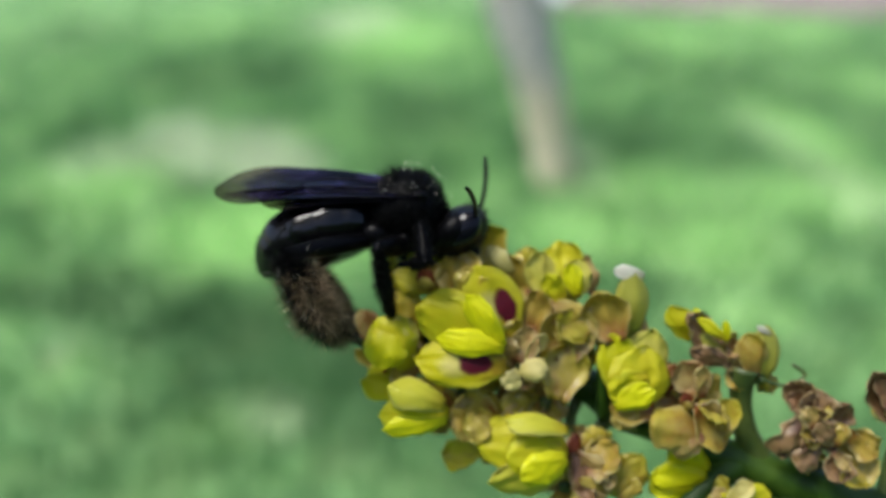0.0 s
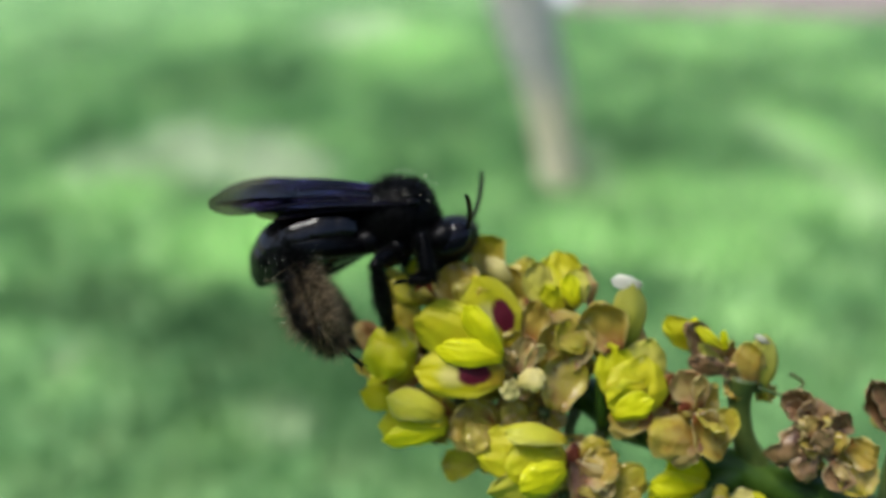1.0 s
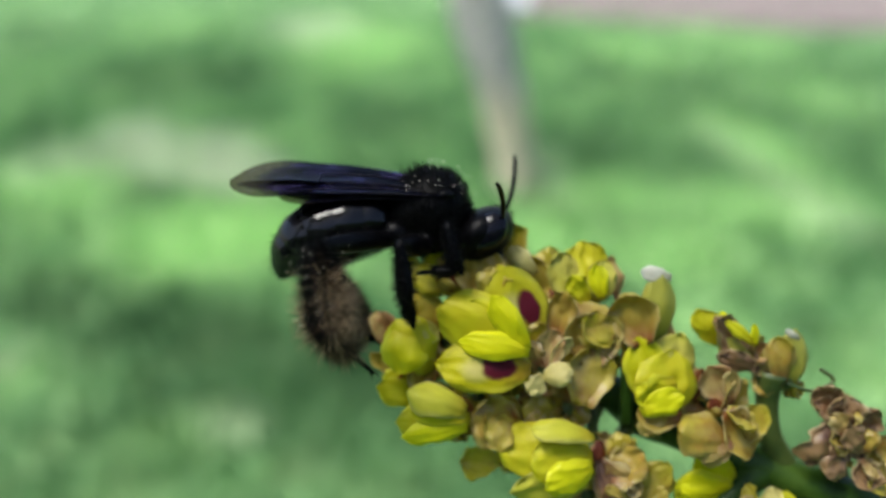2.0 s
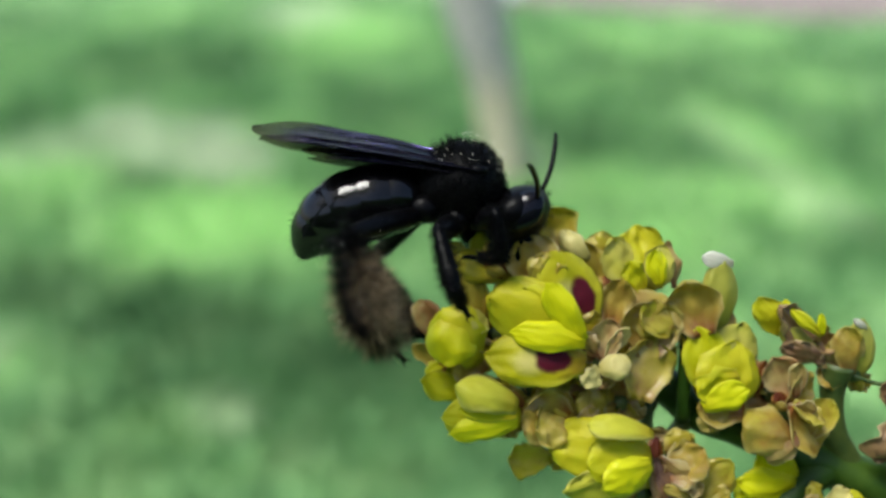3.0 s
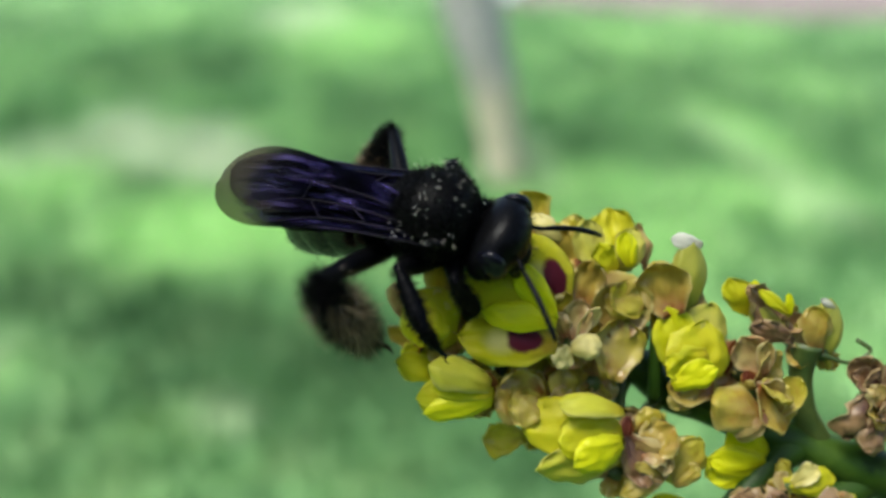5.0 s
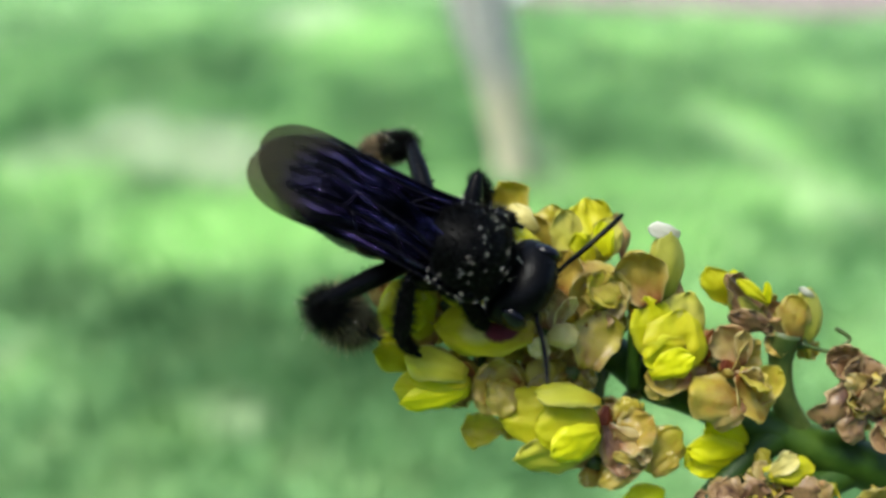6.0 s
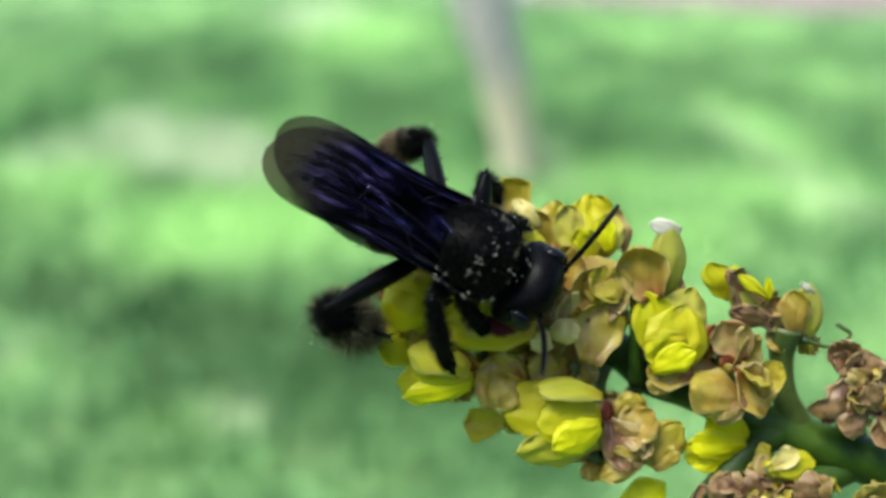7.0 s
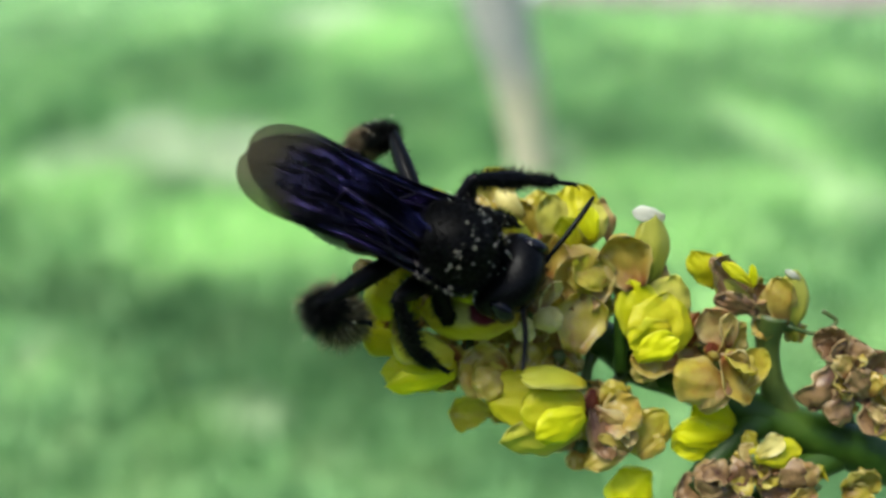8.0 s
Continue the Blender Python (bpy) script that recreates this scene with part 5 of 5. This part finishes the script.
def wing(name, length, width, side, fore, seed):
    """A membrane with real veins; its base at the origin, its tip backwards, its leading edge outwards."""
    bm = bmesh.new()
    uv = bm.loops.layers.uv.new("UVMap")
    rows, cols, where, layers = 26, 10, {}, []

    def place(s, t):
        lead, trail = wing_outline(length, width, t, fore)
        y = lead * (1 - s) - trail * s
        wave = 0.10 * math.sin(s * 13) * (1 - t * 0.6) + 0.22 * noise.noise(Vector((s * 2, t * 4, seed))) * t - 0.5 * t * t * (0.3 + 0.4 * s)
        return Vector((-length * t, side * y, wave))

    for layer in (0, 1):
        sheet = []
        for i in range(rows + 1):
            line = []
            for j in range(cols + 1):
                p = place(j / cols, 1 - (1 - i / rows) ** 1.3)
                v = bm.verts.new((p.x, p.y, p.z - layer * 0.03))
                where[v] = (j / cols, 1 - (1 - i / rows) ** 1.3)
                line.append(v)
            sheet.append(line)
        layers.append(sheet)
    a, b = layers
    for i in range(rows):
        for j in range(cols):
            bm.faces.new((a[i][j], a[i][j + 1], a[i + 1][j + 1], a[i + 1][j]))
            bm.faces.new((b[i][j], b[i + 1][j], b[i + 1][j + 1], b[i][j + 1]))
        bm.faces.new((a[i][0], a[i + 1][0], b[i + 1][0], b[i][0]))
        bm.faces.new((a[i + 1][cols], a[i][cols], b[i][cols], b[i + 1][cols]))
    bmesh.ops.recalc_face_normals(bm, faces=bm.faces)
    for f in bm.faces:
        for loop in f.loops:
            loop[uv].uv = where[loop.vert]
    ob = part(name, bm, WING, bee)
    veins = bmesh.new()
    lines = [[(0.03, 0), (0.03, 0.4), (0.04, 0.8)], [(0.22, 0), (0.2, 0.3), (0.16, 0.55), (0.06, 0.72)], [(0.45, 0.02), (0.42, 0.35), (0.4, 0.62), (0.28, 0.78)],
             [(0.7, 0.05), (0.68, 0.35), (0.66, 0.6)], [(0.2, 0.3), (0.45, 0.38)], [(0.42, 0.36), (0.68, 0.42)], [(0.17, 0.5), (0.4, 0.56)], [(0.4, 0.6), (0.66, 0.58)], [(0.28, 0.78), (0.08, 0.74)]]
    for line in lines:
        pts = spline([(*place(s, t), 0.06 * (1.15 - t)) for s, t in line], 5)
        loft(veins, [(Vector(p[:3]) + Vector((0, 0, 0.01)), p[3], p[3]) for p in pts], 6, up=(0.1, 0.2, 1))
    part("vein", veins, VEIN, ob, "raised dark wing veins")
    return ob


wings = {}
for side, flank in ((-1, "right"), (1, "left")):
    wings["fore", flank] = wing("forewing", 15.7, 5.5, side, True, 2.0 + side)
    wings["hind", flank] = wing("hindwing", 10.8, 4.0, side, False, 6.0 + side)

# legs: thigh under the bee, shin and foot under the thigh
LEGS = {
    "front": ((1.3, 1.3, -2.5), 3.0, 3.1, 2.8),
    "middle": ((-0.3, 1.7, -2.8), 4.0, 4.2, 3.3),
    "hind": ((-3.0, 1.6, -2.4), 7.6, 5.9, 4.6),
}


def limb(stations, fur, length, keep=None, lean=(0.3, 0, 0), dark=1.6):
    bm = bmesh.new()
    loft(bm, [((x, 0, z), a, b) for x, z, a, b in spline(stations, 4)], 14)
    hair = furred(bm, fur, length, 0.022 if fur < 2000 else 0.012, bee_rng, lean=lean, spread=0.75, keep=keep, slot_of=lambda p, n: 1 if p.x < dark + 2.6 * noise.noise(p * 5) or noise.noise(p * 6) > 0.2 or n.z > 0.85 else 0)
    return bm, hair


def leg(kind, side):
    hip, thigh, shin, foot = LEGS[kind]
    k = {"front": 1.2, "middle": 1.3, "hind": 1.15}[kind]
    bm, hair = limb([(-0.3, 0, 0.35 * k, 0.35 * k), (0.6, 0.05, 0.52 * k, 0.55 * k), (thigh * 0.55, 0.06, 0.56 * k, 0.62 * k), (thigh - 0.3, 0, 0.36 * k, 0.38 * k), (thigh + 0.15, 0, 0.24 * k, 0.24 * k)], 240, 0.45)
    femur = part("femur", bm, DULL, bee)
    tagged(part("coat", hair, HAIR, femur, "short black hairs"), kind="stuff")
    big = kind == "hind"
    wide = 0.85 if big else 0.5 * k
    bm, hair = limb([(-0.1, 0, 0.26 * k, 0.26 * k), (shin * 0.3, 0, wide * 0.75, wide * 0.7), (shin * 0.75, 0, wide, wide * 0.85), (shin - 0.1, 0, wide * 0.7, wide * 0.6), (shin + 0.1, 0, 0.3 * k, 0.3 * k)], 700 if not big else 9000, 0.6 if not big else 1.5 if side < 0 else 0.95, dark=2.4 if side < 0 else 3.0)
    tibia = part("tibia", bm, DULL, femur)
    shin_fur = tagged(part("brush" if big else "coat", hair, (SCOPA, HAIR) if big else HAIR, femur, "dense brown pollen brush" if big else "black bristles"), kind="stuff")
    wide = 0.62 if big else 0.34 * k
    stations = [(0, 0, 0.25, 0.25), (foot * 0.12, 0, wide, wide * 0.8), (foot * 0.48, 0, wide * 0.9, wide * 0.7), (foot * 0.55, 0, 0.24, 0.22)]
    for q in (0.62, 0.70, 0.78, 0.86):
        stations += [(foot * q, -0.02, 0.20, 0.20), (foot * (q + 0.045), 0, 0.13, 0.13)]
    stations += [(foot * 0.97, -0.08, 0.17, 0.16), (foot, -0.2, 0.06, 0.06)]
    bm, hair = limb(stations, 450 if not big else 2600, 0.45 if not big else 1.1, keep=lambda c, n: c.x < foot * (0.42 if big else 0.6))
    for s in (-1, 1):
        tube(bm, [(foot * 0.97, s * 0.05, -0.05, 0.06), (foot + 0.15, s * 0.22, -0.1, 0.05), (foot + 0.28, s * 0.26, -0.35, 0.015)], 3, 6)
    tarsus = part("tarsus", bm, DULL, femur)
    foot_fur = tagged(part("brush" if big else "coat", hair, (SCOPA, HAIR) if big else HAIR, femur, "brown pollen brush" if big else "black bristles"), kind="stuff")
    pollen = None
    if big:
        dust = bmesh.new()
        for _ in range(120):
            c = Vector((bee_rng.uniform(0.2, shin), 0, 0)) + Vector((0, bee_rng.gauss(0, 1), bee_rng.gauss(0, 1) + 0.8)).normalized() * bee_rng.uniform(1.2, 2.3 if side < 0 else 1.5)
            bmesh.ops.create_icosphere(dust, subdivisions=1, radius=bee_rng.uniform(0.016, 0.036), matrix=Matrix.Translation(c))
        pollen = tagged(part("pollen", dust, POLLEN, femur, "pale specks of pollen"), kind="stuff")
    return femur, [o for o in (tibia, shin_fur, pollen) if o], [tarsus, foot_fur]


legs = {(kind, flank): leg(kind, side) for kind in LEGS for side, flank in ((-1, "right"), (1, "left"))}


# ---- what moves: the bee on the flowers, its head, feelers, wings and legs ----
def bee_pose(x, y, z, fx, fy, fz, ux, uy, uz):
    ahead = Vector((fx, fy, fz)).normalized()
    left = Vector((ux, uy, uz)).cross(ahead).normalized()
    m = Matrix((ahead, left, ahead.cross(left))).transposed().to_4x4()
    m.translation = (x, y, z)
    return m


def between(rows, t):
    """The row at t on a smooth line through the rows."""
    times = [r[0] for r in rows]
    if t <= times[0]:
        return np.array(rows[0][1:], float)
    if t >= times[-1]:
        return np.array(rows[-1][1:], float)
    i = max(k for k in range(len(rows)) if times[k] <= t)
    p = [np.array(rows[min(max(k, 0), len(rows) - 1)][1:], float) for k in range(i - 1, i + 3)]
    h = times[i + 1] - times[i]
    before = times[i] - times[i - 1] if i else h
    after = times[i + 2] - times[i + 1] if i + 2 < len(rows) else h
    m0 = (p[2] - p[0]) / (h + before) * h * 0.8
    m1 = (p[3] - p[1]) / (h + after) * h * 0.8
    s = (t - times[i]) / h
    return (2 * s ** 3 - 3 * s * s + 1) * p[1] + (s ** 3 - 2 * s * s + s) * m0 + (3 * s * s - 2 * s ** 3) * p[2] + (s ** 3 - s * s) * m1


# seconds; middle of the thorax in the plant's space, in millimetres; the way ahead; the way up
BEE = [
    (0, -2.45, 3.02, -1, 1, -0.03, 0, 0, 0.999, 0.05),
    (0.5, -3.06, 3.12, -1, 1, -0.026, -0.006, 0.006, 0.999, 0.051),
    (1, -2.9, 3.36, -1, 1, -0.025, -0.008, 0.006, 0.999, 0.054),
    (1.5, -2.38, 2.95, -1, 0.999, -0.048, 0.02, -0.004, 0.998, 0.061),
    (2.8, -2.14, 2.91, -1, 0.994, -0.092, 0.054, -0.01, 0.999, 0.046),
    (3, -3.28, 3.2, -1, 0.992, -0.111, 0.059, -0.011, 0.999, 0.044),
    (3.5, -2.71, 3.22, -1, 0.995, -0.044, 0.086, -0.008, 0.999, 0.042),
]
BEE += [
    (3.8, -3.91, 2.62, -0.5, 0.851, 0.103, 0.515, -0.015, 0.999, 0.045),
    (4, -4.2, 2.55, 0, 0.683, 0.182, 0.708, -0.019, 0.999, 0.047),
    (4.2, -5.21, 2.32, 0.5, 0.697, 0.042, 0.716, -0.023, 0.995, 0.097),
    (4.7, -4.61, 0.73, 3, 0.857, -0.2, 0.476, -0.051, 0.754, 0.655),
    (5.3, -2.21, -1.18, 5, 0.985, -0.161, 0.057, -0.054, 0.291, 0.955),
]
BEE += [
    (5.5, -0.23, -2.06, 5, 0.934, -0.354, -0.049, -0.051, 0.219, 0.974),
    (5.7, -0.31, -2.55, 5, 0.862, -0.502, -0.074, -0.049, 0.219, 0.975),
    (6, 0.1, -3.32, 5, 0.899, -0.432, -0.076, -0.045, 0.218, 0.975),
    (6.5, 0.07, -3.65, 5, 0.883, -0.462, -0.087, -0.031, 0.222, 0.974),
    (7, 0.46, -3.61, 5, 0.879, -0.47, -0.079, -0.042, 0.221, 0.974),
    (7.5, 0, -3.93, 5, 0.926, -0.367, -0.093, -0.023, 0.222, 0.975),
    (8, 0.47, -4.02, 5, 0.903, -0.418, -0.095, -0.022, 0.22, 0.975),
]
# seconds; for each leg: ankle, the way the knee points to, toe, in the plant's space
HIND_RIGHT = [
    (0, -8.47, -5.43, 3.94, -11.25, -0.55, 5.33, -6.18, -7.25, 0.4),
    (0.5, -8.03, -4.02, 6.1, -11.19, 0.83, 6.15, -5.63, -6.63, 3.16),
    (1.5, -8.8, -5.55, 6.9, -10.03, 0.09, 6.49, -5.96, -8.36, 4.63),
    (3, -9.47, -5.96, 6.74, -11.15, -0.46, 6.2, -7.52, -8.33, 3.31),
    (3.5, -9.15, -5.48, 6.68, -10.59, 0.09, 6.17, -6.44, -8.36, 4.33),
    (4, -9.73, -5.86, 5.93, -11.24, -0.29, 5.54, -6.34, -8.07, 3.73),
    (4.2, -10.82, -6.08, 3.24, -12.42, -1.09, 5.69, -6.79, -8.13, 2.39),
    (5.3, -8.35, -8.2, 3.34, -10.55, -5.48, 7.94, -6.25, -9.74, -0.45),
    (5.5, -8.08, -8.49, 0.94, -10.27, -5.99, 5.67, -5.95, -8.97, 5),
    (6.1, -7.72, -7.9, 2.12, -9.29, -6.44, 7.49, -5.6, -8.62, 6.14),
    (7, -7.6, -8.66, 1.12, -9.26, -7.21, 6.46, -5.34, -8.97, 5.11),
    (8, -7.39, -8.83, 2.51, -8.34, -7.53, 8.06, -5.23, -8.64, 6.57),
]
HIND_LEFT = [
    (0, -8.29, -5.36, -4, -10.23, 1, -7, -5.92, -7.8, -2.5),
    (1.5, -8.04, -5.2, -4, -10.06, 1.3, -7, -5.71, -7.75, -2.5),
    (3.5, -7.76, -6.14, -4, -9.53, 1.22, -7, -5.54, -8.04, -2.5),
    (4.2, -9.09, -6.3, -3, -11.32, -0.61, -6, -6.67, -8.2, -2),
    (5.3, -8.61, 5.29, -8.98, -5.79, 4.64, -3.97, -8, 3.44, -4.81),
    (5.5, -7.17, 4.96, -8.21, -4.22, 4.87, -3.23, -7.12, 3.26, -3.94),
    (6.1, -6.36, 4.54, -7.48, -3.6, 4.56, -2.4, -6.43, 2.83, -3.21),
    (7, -5.35, 4.49, -7.61, -2.7, 4.5, -2.47, -5.62, 2.64, -3.4),
    (8, -6.69, 4.13, -6.78, -4.03, 4.29, -1.65, -6.58, 2.26, -2.58),
]
MIDDLE_RIGHT = [
    (0, -4.11, -3.7, 2.47, -4.69, 0.04, 4.1, -3.8, -5.79, -0.06),
    (1.5, -4.15, -3.99, 2.84, -4.62, -0.09, 4.1, -3.7, -6.14, 0.39),
    (3.5, -4.77, -3.67, 6.8, -5.23, -0.92, 3.78, -3.55, -5.26, 4.18),
    (4, -6.02, -3.93, 7.83, -7, -1.6, 4.58, -5.36, -5.63, 5.07),
    (4.2, -6.52, -3.85, 8.44, -7.65, -2.23, 4.83, -6.04, -5.34, 5.53),
    (5.3, -4.12, -8.35, 6.41, -5.11, -4.39, 5.9, -2.37, -10.41, 4.52),
    (5.5, -4.17, -8.15, 5.47, -4.6, -4.09, 4.99, -3, -10.34, 3.3),
    (6.1, -4.3, -8.85, 4.16, -3.71, -5.11, 5.76, -2.78, -10.52, 1.74),
    (7, -1.79, -10.26, 4.62, -2.57, -6.49, 6.06, -0.98, -11.91, 1.87),
    (7.5, -1.53, -11.26, 3.39, -2.5, -8.02, 5.75, -0.49, -13.53, 1.24),
    (8, -2.44, -10.92, 3.79, -3.55, -7.25, 5.29, -0.15, -12.53, 2.04),
]
MIDDLE_LEFT = [
    (0, -2.12, -1.8, -4.5, -4.56, 1.02, -8, -0.86, -2.89, -3),
    (3.5, -2.08, -0.91, -4.5, -3.6, 1.74, -8, -0.96, -1.93, -3),
    (4.2, -3.83, -0.94, -4, -5.38, 1.68, -7, -3.06, -2.58, -3),
    (5.3, 0.13, 1.66, 0.23, -0.86, 2.71, 4.08, 0.83, 0.4, -2.74),
    (5.5, 0.81, 1.47, 0.08, 0.06, 2.61, 3.96, 1.43, 0.27, -2.93),
    (6.1, 1.66, 0.64, -1.5, 0.88, 1.76, 2.38, 2.24, -0.47, -4.55),
    (7, 2.09, 0.56, -1.5, 1.19, 1.6, 2.38, 2.79, -0.68, -4.47),
    (7.5, 2.04, -0.52, -0.93, 1.18, 0.99, 2.8, 2.73, -1.66, -3.95),
    (7.8, 3.79, 0.02, 0.4, 1.38, 0.67, 3.67, 6.27, -0.69, -1.66),
    (8, 5.37, 0.61, 2.44, 1.54, 0.53, 3.95, 8.65, 0.27, 2.42),
]
FRONT_RIGHT = [
    (0, -1.17, -0.97, 4.27, -1.61, 1.69, 2.86, -3.28, -1.12, 2.43),
    (1.5, -0.69, -1.42, 3, -1.29, 1.55, 2.9, -3.35, -1.75, 2.2),
    (3.5, -1.54, -1.83, 2.77, -2.04, 1.13, 3.22, -3.67, -1.68, 0.97),
    (4, -3.33, -1.47, 4.89, -4.64, 1.27, 4.79, -2.86, -2.27, 2.25),
    (4.2, -4.27, -1.46, 4.46, -5.76, 1.16, 4.82, -3.68, -1.8, 1.75),
    (5.3, -0.23, -7.7, 3.26, -1.31, -5.52, 5.08, -0.05, -8.25, 0.52),
    (5.5, 0.64, -7.91, 3.49, 0.35, -5.54, 5.37, 0.71, -8.78, 0.83),
    (6.1, 0.86, -7.67, 3.46, -0.4, -5.86, 5.56, 1.47, -8.56, 0.88),
    (7, 0.7, -8.43, 3.54, -0.72, -6.37, 5.26, 1.4, -9.12, 0.92),
    (8, -0.33, -8.57, 3.1, -1.1, -6.38, 5.06, 0.02, -9.28, 0.41),
]
FRONT_LEFT = [
    (0, 0.73, -1.33, -4, -0.67, 1.96, -7, 2.3, -1.76, -3),
    (3.5, 0.39, -0.05, -4, -0.59, 3.04, -7, 1.72, -0.68, -3),
]
FRONT_LEFT += [
    (4.2, -0.51, -1.37, 2, -0.83, 1.13, 4, 0.43, -3.26, 1),
    (5.3, 1.81, -0.36, 2, 0.7, 1, 5, 2.92, -1.1, 1),
    (8, 3.55, -1.97, 3, 2.3, -0.49, 7, 4.73, -2.5, 1),
]
FEET = {("front", "right"): FRONT_RIGHT, ("front", "left"): FRONT_LEFT, ("middle", "right"): MIDDLE_RIGHT,
        ("middle", "left"): MIDDLE_LEFT, ("hind", "right"): HIND_RIGHT, ("hind", "left"): HIND_LEFT}
# seconds; degrees by which the abdomen hangs down
DROOP = [(0, 0), (1.5, 1), (2.8, 5), (3.5, 7), (3.8, 11), (4.2, 12), (5.3, 4), (8, 3)]
# seconds; pitch and turn of the head in degrees
HEAD = [
    (0, 26, 0),
    (1, 38, 0),
    (1.5, 28, 0),
    (3.5, 24, 0),
    (3.8, 28, -4),
    (4, 26, -4),
    (4.2, 24, -4),
    (5.3, 0, -6),
    (5.5, 0, -6),
    (6.5, 2, -4),
    (8, 2, -6),
]
# seconds; lift and swing of each feeler in degrees, in the head's space
FEELERS = {
    "right": [
        (0, 20, 113),
        (1.5, 24, 114),
        (3.5, 10, 110),
        (4, -38, 52),
        (4.2, -37, 27),
        (5.3, 10, 57),
        (5.5, 34, 66),
        (6.1, 42, 70),
        (7, 47, 80),
        (8, 43, 80),
    ],
    "left": [
        (0, 58, 128),
        (0.5, 65, 146),
        (1, 54, 133),
        (1.5, 61, 137),
        (2.8, 61, 117),
        (3.2, 67, 134),
        (3.5, 63, 127),
        (3.7, 63, 137),
        (3.9, 51, 82),
        (4, 23, 87),
        (4.2, 25, 72),
        (5.3, -42, 25),
        (5.5, -15, 47),
        (6.1, 14, 74),
        (7, 22, 86),
        (8, 4, 82),
    ],
}


# seconds; lift of each wing's tip, its turn outwards and the tilt of its outer edge, in degrees
WINGS = {
    "right": [(0, 1, -5, 33), (1.5, 0, -5, 33), (2.8, 2, -5, 27), (3, 5, -5, 20), (3.2, 7, -5, 20), (3.5, -1, -5, 33), (4, -2.2, -5, 26), (4.2, 0, -5, 31), (5.3, 1, -4, 24), (5.5, 1, -5, 24), (6.1, 1, -7, 24), (8, 1, -7, 24)],
    "left": [(0, 0.5, -6.5, 9), (2.8, 1.5, -6.5, 9), (3, 4, -6.5, 9), (3.2, 6, -6.5, 9), (3.5, -0.5, -6.5, 9), (4, -1.8, -6.5, 9), (4.2, -1, -6.5, 9), (5.3, 0.5, -10.5, 9), (5.5, 0.5, -10, 9), (6.1, 0.5, -8, 9), (8, 0.5, -8, 9)],
}


def aim(origin, to, top):
    """A pose at origin with x to the target and z near top."""
    x = (to - origin).normalized()
    y = top.cross(x)
    y = y.normalized() if y.length > 1e-4 else x.orthogonal().normalized()
    m = Matrix((x, y, x.cross(y))).transposed().to_4x4()
    m.translation = origin
    return m


def metric(m):
    m = m.copy()
    m.translation = m.translation * MM
    return m


def motions():
    times = [k * 0.1 for k in range(81)]
    poses = [bee_pose(*between(BEE, t)) for t in times]
    walk(bee, [(t, PLANT @ metric(m)) for t, m in zip(times, poses)])
    joint = Vector((-2.2, 0, -1.0)) * MM
    walk(abdomen, [(t, Matrix.Translation(joint) @ pose(0, 0, 0, 0, -between(DROOP, t)[0], 0) @ Matrix.Translation(-joint)) for t in times])
    walk(head, [(t, pose(2.7 * MM, 0, -0.3 * MM, 0, *between(HEAD, t))) for t in times])
    for side, flank in ((-1, "right"), (1, "left")):
        walk(antennae[flank], [(t, Matrix.Translation(Vector((2.7, side * 1.0, 0.1)) * MM) @ pose(0, 0, 0, 0, -between(FEELERS[flank], t)[0], side * between(FEELERS[flank], t)[1])) for t in times])
        for kind, where, lower in (("fore", (0.7, 2.75, 0.95), 0), ("hind", (-0.6, 2.5, 0.6), 1.6)):
            rows = []
            for t in times:
                dip, splay, tilt = between(WINGS[flank], t)
                rows.append((t, pose(where[0] * MM, side * where[1] * MM, (where[2] - 0.15 * side) * MM, -side * tilt, dip - lower, -side * splay)))
            walk(wings[kind, flank], rows)
    for (kind, flank), (femur, shin_set, foot_set) in legs.items():
        side = 1 if flank == "left" else -1
        hip, thigh, shin, foot = LEGS[kind]
        hip = Vector((hip[0], side * hip[1], hip[2]))
        rows, shins, feet = [], [], []
        for t, m in zip(times, poses):
            r = between(FEET[kind, flank], t)
            inv = m.inverted()
            ankle, pole, toe = (inv @ Vector(r[k:k + 3]) for k in (0, 3, 6))
            way = ankle - hip
            reach = min(max(way.length, abs(thigh - shin) + 0.4), thigh + shin - 0.05)
            way.normalize()
            ankle = hip + way * reach
            along = (thigh ** 2 - shin ** 2 + reach ** 2) / (2 * reach)
            out = pole - hip
            out = (out - way * out.dot(way)).normalized()
            knee = hip + way * along + out * math.sqrt(max(thigh ** 2 - along ** 2, 0))
            a, b, c = aim(hip, knee, out), aim(knee, ankle, out), aim(ankle, toe, out)
            rows.append((t, metric(a)))
            shins.append((t, metric(a.inverted() @ b)))
            feet.append((t, metric(a.inverted() @ c)))
        walk(femur, rows)
        for ob in shin_set:
            walk(ob, shins)
        for ob in foot_set:
            walk(ob, feet)


motions()
